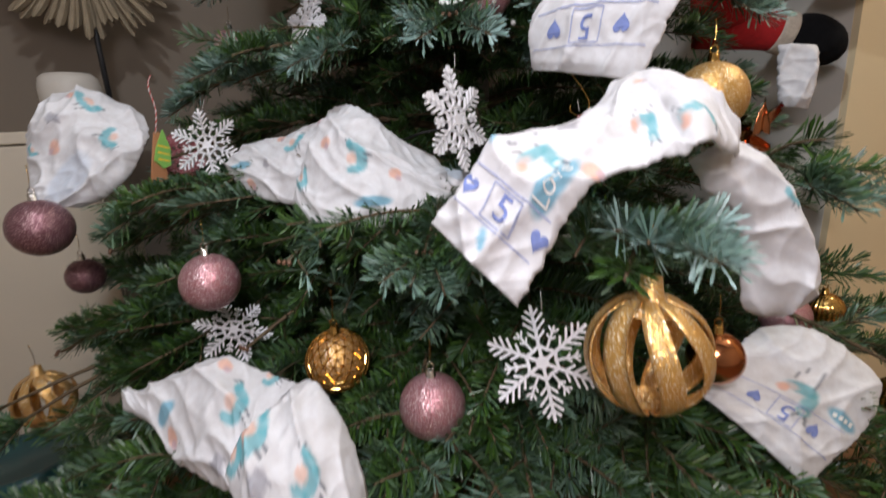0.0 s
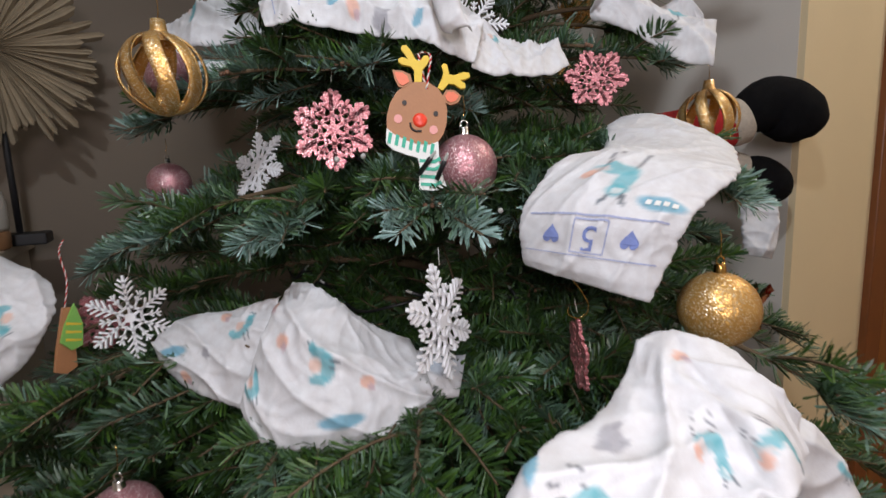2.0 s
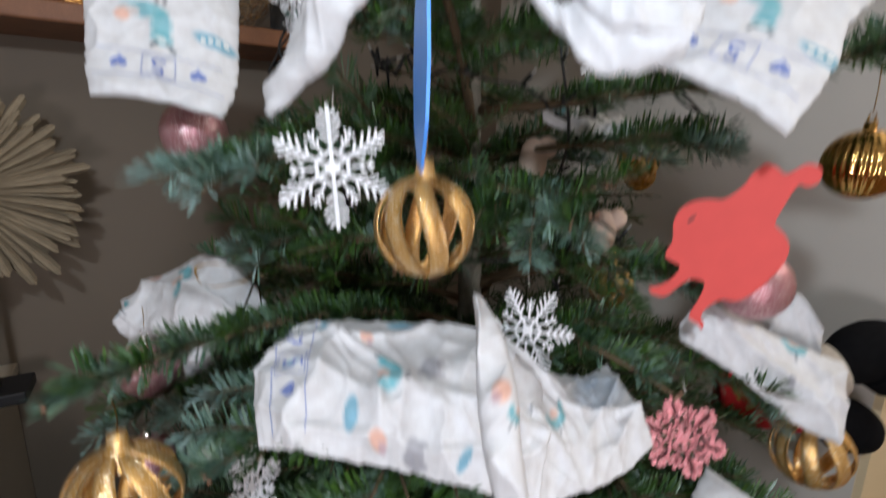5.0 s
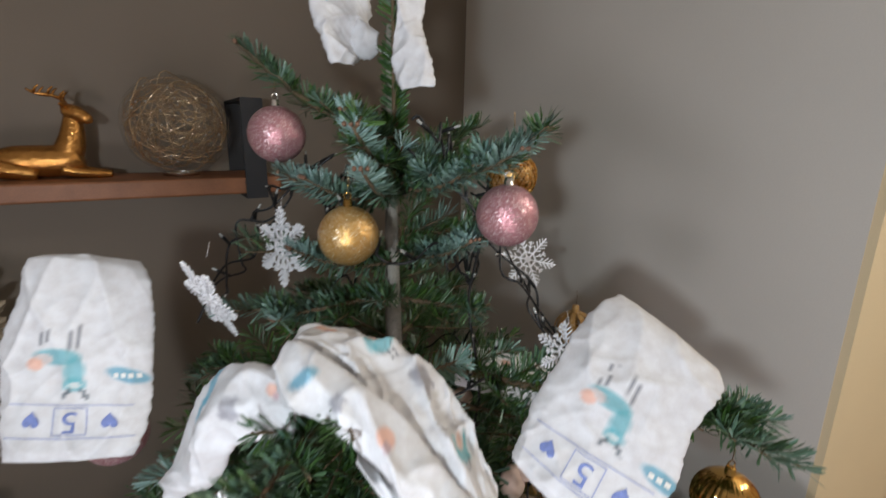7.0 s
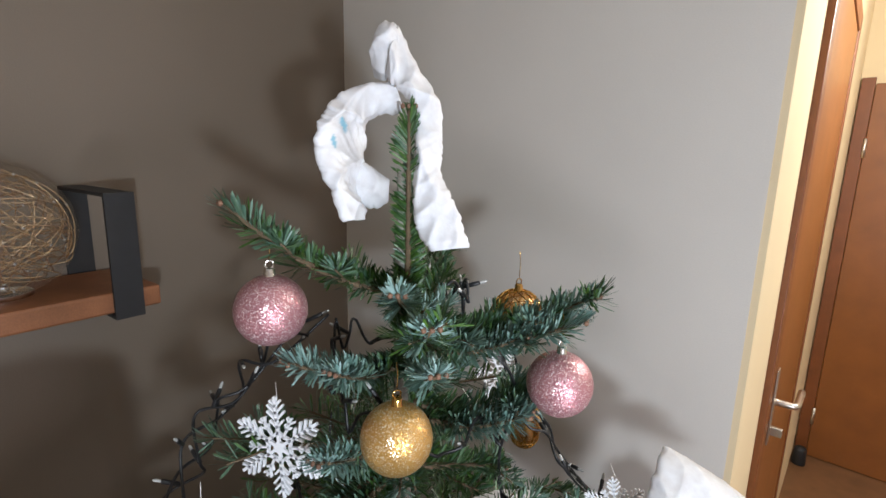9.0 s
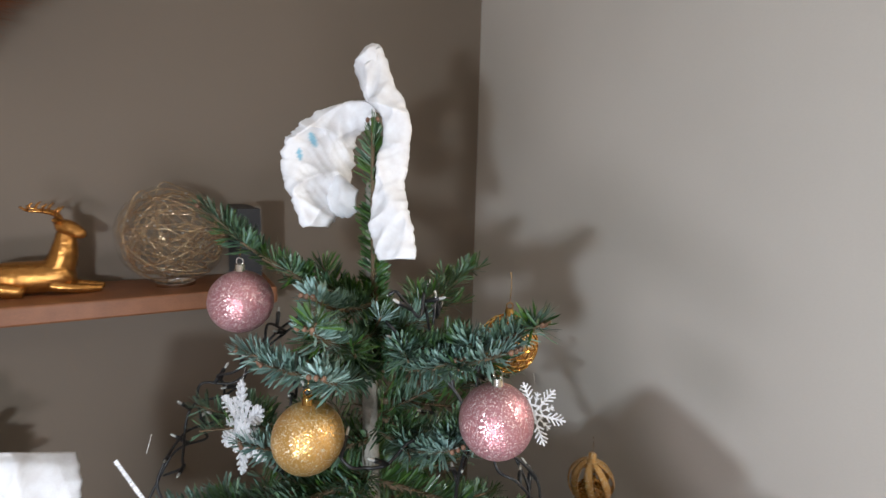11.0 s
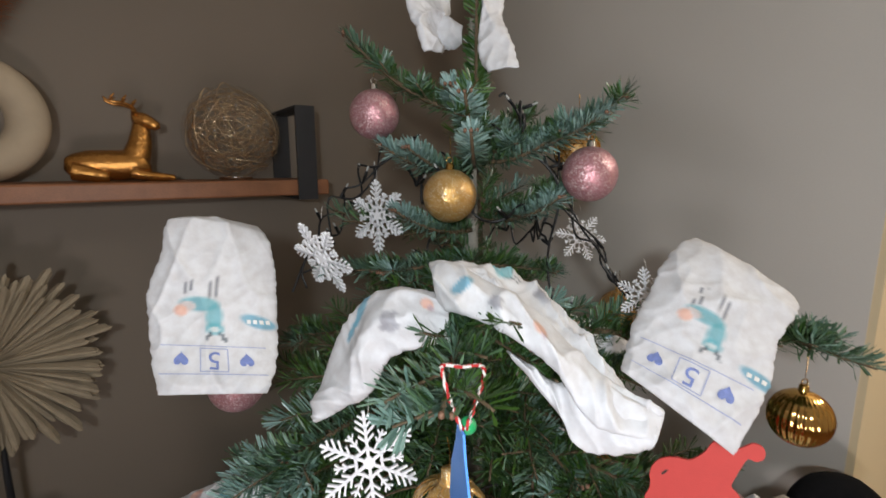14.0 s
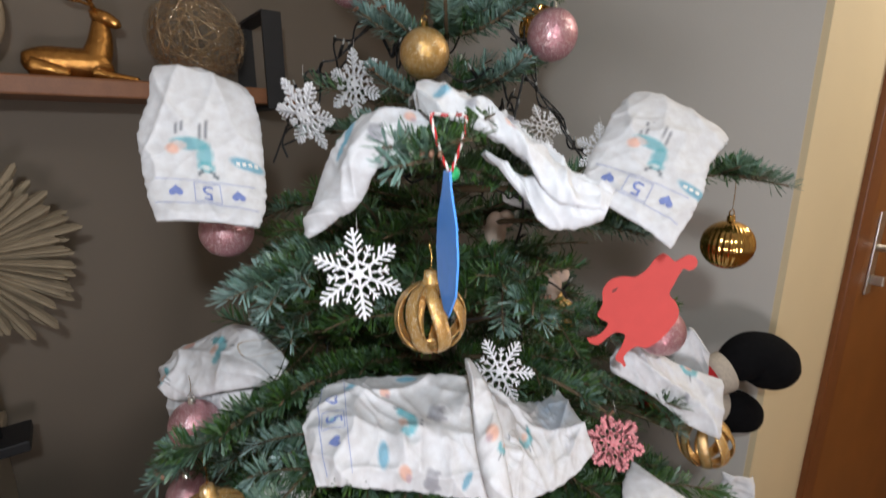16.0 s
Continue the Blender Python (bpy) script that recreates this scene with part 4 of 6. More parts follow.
nappy([(-0.294, 0.876, 0.987, -0.274, 0.829, 0.979), (-0.273, 0.871, 1.015, -0.260, 0.817, 0.974), (-0.232, 0.862, 1.039, -0.229, 0.805, 0.983), (-0.188, 0.856, 1.054, -0.180, 0.798, 0.994), (-0.156, 0.851, 1.038, -0.147, 0.798, 0.998), (-0.130, 0.841, 1.000, -0.130, 0.800, 1.004)], (0.25, -0.77, 0.58), 13.0,
      "white printed nappy draped over a fir branch behind a long twig", ((0.093, -0.20, ARCH, 0, 1.3), (0.016, 0.20, ARCH, 40, 0.9), (0.047, -0.80, BLOB, 0, 1)), False,
      extra=(("tail", [(-0.281, 0.853, 0.969, -0.280, 0.844, 0.931), (-0.250, 0.846, 0.975, -0.255, 0.833, 0.920), (-0.206, 0.837, 0.976, -0.211, 0.825, 0.925), (-0.168, 0.831, 0.976, -0.178, 0.825, 0.947)], (0.26, -0.73, 0.63), ()),), puff=0.3, crease=1.7)
nappy([(0.311, 0.782, 1.009, 0.297, 0.760, 0.997), (0.326, 0.778, 1.032, 0.308, 0.749, 0.992), (0.351, 0.763, 1.022, 0.342, 0.731, 0.974), (0.392, 0.750, 1.004, 0.378, 0.715, 0.944), (0.435, 0.737, 0.990, 0.412, 0.703, 0.927)], (-0.47, -0.65, 0.60), 14.3,
      "white nappy folded on a branch below the red figure", ((0.104, -0.90, ARCH, 80, 0.9), (0.094, 0.20, CAT, 0, 0.5)), False,
      extra=(("flap", [(0.385, 0.804, 1.015, 0.384, 0.796, 0.985), (0.414, 0.799, 1.030, 0.412, 0.786, 0.980), (0.428, 0.795, 1.038, 0.438, 0.777, 0.974), (0.447, 0.780, 1.007, 0.446, 0.773, 0.975)], (-0.52, -0.66, 0.54), ()),), puff=0.2, crease=1.6)
nappy([(-0.370, 0.680, 0.749, -0.435, 0.677, 0.750), (-0.323, 0.666, 0.729, -0.456, 0.662, 0.734), (-0.303, 0.650, 0.704, -0.458, 0.643, 0.706), (-0.303, 0.635, 0.686, -0.446, 0.628, 0.687), (-0.316, 0.622, 0.657, -0.444, 0.617, 0.661), (-0.342, 0.610, 0.631, -0.443, 0.608, 0.640), (-0.372, 0.602, 0.619, -0.439, 0.599, 0.620)], (0.63, -0.77, 0.09), 15.6,
      "white printed nappy hanging at the edge of the tree", ((0.028, -0.20, ARCH, 60, 1.1), (0.053, 0.35, CAT, 0, 1.1), (0.087, 0.40, BLOB, 0, 1.2), (0.087, 0.85, ARCH, 60, 0.6), (0.078, -0.50, ARCH, 80, 1), (0.126, -0.05, WASH, 0, 1), (0.018, 0.10, BLOB, 0, 0.8), (0.046, 0.95, CAT, 0, 0.7)), False, puff=0.3, crease=1.5)
nappy([(0.106, 0.958, 1.662, 0.098, 0.968, 1.692), (0.084, 0.974, 1.661, 0.069, 0.964, 1.689), (0.072, 0.994, 1.649, 0.035, 0.948, 1.672), (0.069, 0.996, 1.625, 0.019, 0.936, 1.652), (0.065, 0.987, 1.599, 0.013, 0.928, 1.628), (0.062, 0.968, 1.577, 0.020, 0.925, 1.599), (0.058, 0.934, 1.563, 0.036, 0.922, 1.564)], (-0.25, -0.97, 0.02), 16.9,
      "white nappy looped over the leader as a tree topper", ((0.072, 0.40, BADGE, 40, 0.5), (0.093, 0.55, BADGE, 60, 0.4)), False,
      extra=(("flap", [(0.059, 0.962, 1.621, 0.056, 0.953, 1.575), (0.076, 0.951, 1.609, 0.076, 0.944, 1.574), (0.087, 0.944, 1.601, 0.085, 0.942, 1.581)], (-0.29, -0.95, 0.11), ()),
             ("tail", [(0.106, 0.974, 1.745, 0.093, 0.970, 1.694), (0.119, 0.958, 1.709, 0.100, 0.963, 1.685), (0.136, 0.940, 1.672, 0.113, 0.950, 1.667), (0.135, 0.932, 1.635, 0.111, 0.942, 1.631), (0.133, 0.925, 1.605, 0.108, 0.936, 1.599), (0.139, 0.914, 1.585, 0.106, 0.927, 1.569), (0.144, 0.899, 1.559, 0.107, 0.915, 1.549), (0.146, 0.888, 1.542, 0.114, 0.902, 1.537)], (-0.40, -0.92, 0.04), ()),
             ("hood", [(0.090, 0.992, 1.739, 0.084, 0.987, 1.700), (0.096, 0.983, 1.750, 0.092, 0.974, 1.694), (0.107, 0.973, 1.744, 0.105, 0.965, 1.700)], (-0.31, -0.94, -0.16), ()),), puff=0.32, crease=1.3, ruffle=0.14)
nappy([(0.583, 0.814, 0.770, 0.533, 0.816, 0.777), (0.585, 0.810, 0.729, 0.533, 0.811, 0.734), (0.574, 0.806, 0.685, 0.535, 0.807, 0.693)], (-0.5, -0.8, 0.1), 18.9, "plain white nappy tucked between branches", (), puff=0.3, crease=1.7, ruffle=0.1)
nappy([(0.183, 0.948, 1.219, 0.175, 0.884, 1.207), (0.228, 0.949, 1.220, 0.214, 0.884, 1.194), (0.275, 0.948, 1.205, 0.252, 0.884, 1.181), (0.317, 0.935, 1.184, 0.289, 0.885, 1.168)], (-0.35, -0.85, 0.4), 20.3, "white printed nappy lying deep between the inner branches", ((0.02, 0.2, ARCH, 40, 0.9), (0.10, 0.1, BADGE, 60, 0.6), (0.06, -0.3, BLOB, 0, 0.9)), puff=0.3, crease=1.8, ruffle=0.06)
NAP_SHEETS.pop()  # twigs grow in front of this one


# ---- the end of the grey wall, the doorway and the hall behind it ----
WALL_CORNER, JAMB = Vector((0.768, 0.993, 0)), Vector((1.032, 1.108, 0))
E_DIR = (JAMB - WALL_CORNER).normalized()
HALL = Matrix(((E_DIR.x, -E_DIR.y, 0, WALL_CORNER.x), (E_DIR.y, E_DIR.x, 0, WALL_CORNER.y), (0, 0, 1, 0), (0, 0, 0, 1)))


def hall_built(name, dims, mat, label, category, bevel=0.0):
    return tagged(part(name, box_mesh(name, dims, mat, bevel), m=HALL), label, category, kind="structure")


hall_built("wall_return", (0.0, 0.0, 0.0, 0.288, 0.10, HIGH), "cream", "cream painted wall beside the brown door frame", "wall")
hall_built("wall_over_door", (0.288, 0.0, 2.12, 1.25, 0.10, HIGH), "cream", "cream painted wall above the door", "wall")
hall_built("wall_beyond_door", (1.25, 0.0, 0.0, 2.30, 0.10, HIGH), "cream", "cream painted wall past the door", "wall")
hall_built("wall_hall_end", (2.30, -2.2, 0.0, 2.42, 0.10, HIGH), "cream", "cream painted wall at the hall's end", "wall")
doorway = tagged(part("door_frame", box_mesh("door_frame", (0.288, -0.014, 0.0, 0.356, 0.098, 2.12), "frame", 0.003), m=HALL), "dark brown wooden door frame", "door frame", kind="structure")
part("head", box_mesh("head", (0.356, -0.014, 2.06, 1.18, 0.098, 2.118), "frame", 0.003), doorway)
part("far_jamb", box_mesh("far_jamb", (1.18, -0.014, 0.0, 1.248, 0.098, 2.118), "frame", 0.003), doorway)
# shade in the gap beside the leaf, put in as a near-black strip
part("rebate", box_mesh("rebate", (0.356, 0.03, 0.0, 0.367, 0.095, 2.06), "ink"), doorway)

leaf = thing("door_leaf", HALL, "closed orange-brown veneered door with a steel lever", "door", kind="structure")
part("leaf", box_mesh("leaf", (0.368, -0.010, 0.01, 1.177, 0.030, 2.056), "door", 0.002), leaf)
handle = part("handle", box_mesh("handle", (0.405, -0.0145, 0.93, 0.440, -0.0105, 1.13), "steel", 0.0015), leaf, "brushed steel lever on a long plate")
lever = [(0.422, -0.013, 1.045), (0.422, -0.045, 1.045), (0.428, -0.056, 1.045), (0.455, -0.059, 1.044), (0.535, -0.059, 1.043)]
part("lever", tube_mesh("lever", curve_points(lever, 16), 0.0085, "steel", 10), handle)
part("key", box_mesh("key", (0.417, -0.040, 0.955, 0.429, -0.0147, 0.978), "steel", 0.002), leaf, "small steel key in the lock")

far = thing("hall_door", HALL @ Matrix.Translation((2.30, 0, 0)), "closed orange-brown veneered door at the hall's end", "door", kind="structure")
part("panel", box_mesh("panel", (-0.030, -0.86, 0.005, -0.004, -0.062, 2.03), "door", 0.002), far)
part("edge_trim", box_mesh("edge_trim", (-0.036, -0.060, 0.005, -0.004, -0.006, 2.06), "frame", 0.002), far)
for z in (0.25, 1.72):
    part("hinge", lathe([(0.0, 0.05), (0.008, 0.048), (0.008, -0.048), (0.0, -0.05)], 10, "steel", "hinge"), far, m=Matrix.Translation((-0.040, -0.062, z)))
stopper = thing("door_stopper", HALL @ Matrix.Translation((2.15, -0.038, 0.0)), "small dark rubber door stopper on the hall floor", "door stopper")
part("body", lathe([(0.0, 0.0005), (0.030, 0.0005), (0.032, 0.006), (0.029, 0.085), (0.024, 0.098), (0.0, 0.100)], 24, "black_steel", "body"), stopper)


# ---- shelf on the dark wall and what stands on it ----
def room(u, v, z):
    return ROOM @ Vector((u, v, z))


shelf = thing("wall_shelf", ROOM, "oiled brown wooden shelf hung in black steel straps", "shelf")
SHELF_TOP = 1.399
part("board", box_mesh("board", (0.605, 0.012, 1.365, 2.22, 0.198, SHELF_TOP), "shelf", 0.004), shelf)
for u in (0.635, 2.07):
    loop = [(0.0, 1.356), (0.207, 1.356), (0.207, 1.557), (0.0, 1.557)]
    inner = [(0.006, 1.362), (0.201, 1.362), (0.201, 1.551), (0.006, 1.551)]
    vs = [(x, v, z) for x in (u, u + 0.042) for v, z in loop + inner]
    fs = []
    for k in range(4):
        n = (k + 1) % 4
        fs += [(k, n, n + 4, k + 4), (8 + k, 8 + k + 4, 8 + n + 4, 8 + n), (k, 8 + k, 8 + n, n), (k + 4, n + 4, 8 + n + 4, 8 + k + 4)]
    part("strap", mesh_from("strap", vs, fs, "black_steel"), shelf, "flat black steel strap")

M["globe_wire"] = material("bright_copper_wire", (0.90, 0.70, 0.45), 0.22, 1.0, vary=0.1, bump=0.0)
globe = thing("glass_globe", room(0.785, 0.103, SHELF_TOP + 0.101), "round crackle glass globe with a wire light inside", "glass globe")
vs_me = sphere_mesh("glass", 0.1, "amber_glass", 48, 32)
for v in vs_me.vertices:
    p = v.co.normalized()
    v.co = p * (0.1 + 0.0022 * noise.noise(p * 9) + 0.0012 * noise.noise(p * 22))
part("glass", vs_me, globe)
wire_pts = []
g = random.Random(5)
for k in range(30):
    u, v = Vector((g.gauss(0, 1), g.gauss(0, 1), g.gauss(0, 1))).normalized(), Vector((g.gauss(0, 1), g.gauss(0, 1), g.gauss(0, 1)))
    v = (v - u * v.dot(u)).normalized()
    r = g.uniform(0.082, 0.0955)
    for a in np.linspace(0, 2 * math.pi * g.uniform(0.7, 1.0), 12):
        wire_pts.append(tuple((u * math.cos(a) + v * math.sin(a)) * r))
part("wire_light", tube_mesh("wire_light", curve_points(wire_pts, 1800), 0.0010, "globe_wire", 4), globe, "tangled fine copper wire")
bm = bmesh.new()
for p in wire_pts[::7]:
    bmesh.ops.create_icosphere(bm, subdivisions=1, radius=0.0022, matrix=Matrix.Translation(p))
part("light_bead", bm_mesh("light_bead", bm, "led"), globe, "tiny clear light beads")
part("foot", lathe([(0.0, -0.096), (0.035, -0.1005), (0.035, -0.094)], 24, "silver", "foot"), globe)


def blob_mesh(name, balls, mat, voxel=0.0035):
    """One smooth body out of overlapping balls (place, radius), each shrunk onto their union."""
    bm = bmesh.new()
    for (x, y, z), r, stretch in balls:
        bmesh.ops.create_uvsphere(bm, u_segments=20, v_segments=14, radius=r, matrix=Matrix.Translation((x, y, z)) @ Matrix.Diagonal((*stretch, 1)))
    return bm_mesh(name, bm, mat, True)


M["deer_gold"] = material("gold_deer_lacquer", (0.50, 0.235, 0.06), 0.26, 0.85, grain=60, vary=0.25, bump=0.9, fine=130)
deer = thing("deer_figurine", ROOM @ Matrix.Translation((0.915, 0.102, SHELF_TOP)) @ Matrix.Diagonal((0.86, 0.86, 0.88, 1)), "glossy gold deer figurine lying on the shelf", "figurine")
part("body", tube_mesh("body", curve_points([(0.196, 0, 0.026), (0.17, 0, 0.034), (0.13, 0, 0.036), (0.09, 0, 0.036), (0.055, 0, 0.040), (0.036, 0, 0.046)], 30), np.interp(np.linspace(0, 1, 30), [0, 0.08, 0.3, 0.75, 0.93, 1], [0.006, 0.024, 0.033, 0.034, 0.028, 0.010]), "deer_gold", 18), deer)
part("neck", tube_mesh("neck", curve_points([(0.066, 0, 0.045), (0.054, 0, 0.075), (0.048, 0, 0.105), (0.046, 0, 0.128)], 20), np.linspace(0.031, 0.0165, 20), "deer_gold", 18), deer)
head = part("head", tube_mesh("head", curve_points([(0.062, 0.0, 0.133), (0.050, 0.004, 0.138), (0.034, 0.012, 0.133), (0.018, 0.020, 0.124), (0.010, 0.024, 0.119)], 20), np.interp(np.linspace(0, 1, 20), [0, 0.15, 0.45, 0.85, 1], [0.005, 0.0165, 0.0165, 0.0095, 0.003]), "deer_gold", 16), deer)
for sg in (1, -1):
    part("foreleg", tube_mesh("foreleg", curve_points([(0.075, sg * 0.020, 0.020), (0.045, sg * 0.022, 0.013), (0.010, sg * 0.020, 0.009), (-0.012, sg * 0.016, 0.008)], 16), np.linspace(0.014, 0.0065, 16), "deer_gold", 10), deer)
    part("hind_leg", tube_mesh("hind_leg", curve_points([(0.180, sg * 0.020, 0.024), (0.150, sg * 0.028, 0.018), (0.120, sg * 0.030, 0.010), (0.150, sg * 0.031, 0.0075)], 18), np.linspace(0.021, 0.0068, 18), "deer_gold", 10), deer)
    part("ear", tube_mesh("ear", curve_points([(0.052, sg * 0.012, 0.146), (0.058, sg * 0.024, 0.152), (0.062, sg * 0.036, 0.153)], 8), np.interp(np.linspace(0, 1, 8), [0, 0.5, 1], [0.004, 0.0065, 0.001]), "deer_gold", 8), head)
    ant = [(0.052, sg * 0.006, 0.150), (0.060, sg * 0.016, 0.163), (0.078, sg * 0.026, 0.170), (0.100, sg * 0.028, 0.172), (0.112, sg * 0.026, 0.180)]
    part("antler", tube_mesh("antler", curve_points(ant, 14), np.linspace(0.0042, 0.0020, 14), "deer_gold", 8), head)
    for q0 in (0.25, 0.5, 0.75):
        b = curve_points(ant, 13)[int(12 * q0)]
        part("tine", tube_mesh("tine", [b, b + np.array([-0.003, sg * 0.005, 0.009]), b + np.array([-0.010, sg * 0.006, 0.016])], [0.003, 0.0025, 0.0014], "deer_gold", 7), head)

vase = thing("ring_vase", ROOM @ Matrix.Translation((1.205, 0.102, SHELF_TOP + 0.112)), "sand-coloured ceramic ring vase holding rust pampas grass", "vase")
vs, fs = [], []
NU, NV = 48, 20
for i in range(NU):
    a = 2 * math.pi * i / NU
    for j in range(NV):
        b = 2 * math.pi * j / NV
        rr = 0.0795 + 0.0325 * math.cos(b)
        vs.append((rr * math.sin(a), 0.034 * math.sin(b), rr * math.cos(a)))
for i in range(NU):
    for j in range(NV):
        i2, j2 = (i + 1) % NU, (j + 1) % NV
        fs.append((i * NV + j, i2 * NV + j, i2 * NV + j2, i * NV + j2))
part("ring", mesh_from("ring", vs, fs, "vase", True), vase)
part("neck", lathe([(0.028, 0.098), (0.021, 0.115), (0.0185, 0.135), (0.020, 0.147), (0.017, 0.147), (0.0155, 0.12), (0.0, 0.115)], 28, "vase", "neck"), vase)

pampas = thing("pampas_grass", ROOM @ Matrix.Translation((1.205, 0.102, SHELF_TOP + 0.24)), "rust-brown dried pampas plumes standing in the ring vase", "dried grass")
for k, (du, dv, ln) in enumerate(((-0.22, 0.02, 0.38), (-0.30, -0.02, 0.42), (-0.16, 0.04, 0.42), (-0.27, 0.03, 0.33), (-0.08, 0.02, 0.44), (0.05, 0.02, 0.40))):
    stem = curve_points([(0, 0, -0.05), (du * 0.25, dv * 0.3, ln * 0.4), (du * 0.6, dv, ln * 0.75), (du * 1.15, dv, ln)], 30)
    plume = part("plume", tube_mesh("plume", stem, np.linspace(0.0016, 0.0008, 30), "pampas", 5), pampas)
    n = 5200
    t = RNG.uniform(0.06, 1.0, n)
    base = np.stack([np.interp(t, np.linspace(0, 1, 30), stem[:, c]) for c in range(3)], 1)
    ax = unit(stem[-1] - stem[8])
    rad = unit(RNG.normal(0, 1, (n, 3)))
    d = unit(rad * 0.75 + ax * 0.9)
    L = (0.085 * np.sin(np.pi * np.clip((t + 0.05) / 1.1, 0, 1)) ** 0.7 * RNG.uniform(0.6, 1.15, n))[:, None]
    w = unit(np.cross(d, rad)) * 0.0007
    tri = np.stack([base - w, base + w, base + d * L - np.array([0, 0, 1]) * L * 0.18], 1).reshape(-1, 3)
    part("hairs", mesh_from("hairs", tri, np.arange(3 * n).reshape(-1, 3).tolist(), "pampas"), plume)

# ---- low cabinet with the fan and the diffuser ----
cabinet = thing("cabinet", ROOM, "low cream lacquered cabinet against the taupe wall", "cabinet")
part("body", box_mesh("body", (1.237, 0.004, 0.06, 2.6, 0.385, 0.70), "cabinet", 0.002), cabinet)
part("top", box_mesh("top", (1.225, 0.002, 0.7005, 2.62, 0.40, 0.722), "cabinet", 0.003), cabinet)
part("plinth", box_mesh("plinth", (1.26, 0.03, 0.0, 2.58, 0.36, 0.06), "black_steel"), cabinet)
for k in range(3):
    d = part("door", box_mesh("door", (1.24 + 0.453 * k, 0.386, 0.065, 1.24 + 0.453 * (k + 1) - 0.003, 0.402, 0.697), "cabinet", 0.002), cabinet)
    part("handle", box_mesh("handle", (1.60 + 0.453 * k, 0.4025, 0.60, 1.66 + 0.453 * k, 0.412, 0.612), "steel", 0.002), d)

fan = thing("palm_fan", ROOM @ Matrix.Translation((1.22, 0.17, 0.722)), "round cream dried palm leaf rosette on a black stand", "decoration")
part("stand_foot", box_mesh("stand_foot", (-0.045, -0.045, 0.0, 0.045, 0.045, 0.022), "black_steel", 0.003), fan)
part("rod", tube_mesh("rod", [(0, 0, 0.02), (0, 0, 0.20), (0, 0, 0.37)], 0.0055, "black_steel", 10), fan)
blade_v = []
for k in range(96):
    ln = 0.180 * (0.78 + 0.24 * g.random())
    vs, fs = [], []
    wd = 0.0075 + 0.004 * g.random()
    for i in range(7):
        t = i / 6
        for j in range(5):
            x = (j / 4 - 0.5) * 2
            w = wd * (0.10 + 0.95 * t) * (1.0 if t < 0.9 else 0.72)
            vs.append((x * w, 0.004 * (j % 2) - 0.008 * x * x + 0.022 * t * t * math.sin(2.3 * k), 0.006 + ln * t - 0.010 * abs(x) * (t > 0.95)))
    m = len(vs)
    vs += [(x, y + 0.0012, z) for x, y, z in vs]
    for i in range(6):
        for j in range(4):
            a = i * 5 + j
            fs += [(a, a + 1, a + 6, a + 5), (m + a, m + a + 5, m + a + 6, m + a + 1)]
    part("blade", mesh_from("blade", vs, fs, "fan"), fan, m=Matrix.Translation((0, 0.012 + 0.0014 * (k % 7), 0.37)) @ Matrix.Rotation(2 * math.pi * (k + 0.6 * g.random()) / 96, 4, "Y"))
part("hub", sphere_mesh("hub", 0.006, "fan", 12, 8), fan, m=Matrix.Translation((0, 0.022, 0.37)))

diffuser = thing("aroma_diffuser", ROOM @ Matrix.Translation((1.27, 0.27, 0.722)), "white rounded aroma diffuser on a wooden base", "diffuser")
part("base", lathe([(0.0, 0.0005), (0.048, 0.0005), (0.052, 0.004), (0.053, 0.030), (0.050, 0.033), (0.0, 0.033)], 36, "wood_ring", "base"), diffuser)
part("body", lathe([(0.0, 0.0335), (0.050, 0.0335), (0.0535, 0.04), (0.053, 0.085), (0.049, 0.102), (0.040, 0.110), (0.0, 0.111)], 36, "ceramic_white", "body"), diffuser)

# ---- a dark teal tin low beside the tree ----
tin = thing("teal_tin", (-0.70, 0.72, 0.0), "dark teal round tin standing on the floor", "tin")
part("body", lathe([(0.0, 0.001), (0.085, 0.001), (0.088, 0.006), (0.088, 0.150), (0.0, 0.150)], 40, "teal_tin", "body"), tin)
part("lid", lathe([(0.0905, 0.140), (0.0905, 0.172), (0.086, 0.178), (0.070, 0.1785), (0.068, 0.175), (0.0, 0.175)], 40, "teal_tin", "lid"), tin)


# ---- flat wooden ornaments ----
def plate(poly, thick, mat, name="plate", z=0.0):
    """A cut-out of even thickness from an outline in the local x-z plane; z moves it towards the viewer."""
    bm = bmesh.new()
    front = [bm.verts.new((x, -z - thick, y)) for x, y in poly]
    f = bm.faces.new(front)
    r = bmesh.ops.extrude_face_region(bm, geom=[f])
    for v in r["geom"]:
        if isinstance(v, bmesh.types.BMVert):
            v.co.y += thick
    bmesh.ops.triangulate(bm, faces=[f for f in bm.faces if len(f.verts) > 4])
    return bm_mesh(name, bm, mat)


def oval(cx, cy, rx, ry, turn=0.0, n=28):
    c, s = math.cos(radians(turn)), math.sin(radians(turn))
    return [(cx + rx * math.cos(a) * c - ry * math.sin(a) * s, cy + rx * math.cos(a) * s + ry * math.sin(a) * c) for a in np.linspace(0, 2 * math.pi, n, endpoint=False)]


def twine(ob, pts, r=0.0011):
    """Two-coloured baker's twine along a line."""
    p = curve_points(pts, 40)
    for k, mat in enumerate(("twine_red", "twine_white")):
        off = [(v[0] + 0.6 * r * math.cos(1.6 * i + math.pi * k), v[1] + 0.6 * r * math.sin(1.6 * i + math.pi * k), v[2]) for i, v in enumerate(p)]
        part("twine", tube_mesh("twine", off, r * 0.75, mat, 5), ob, "red strand" if k == 0 else "white strand")


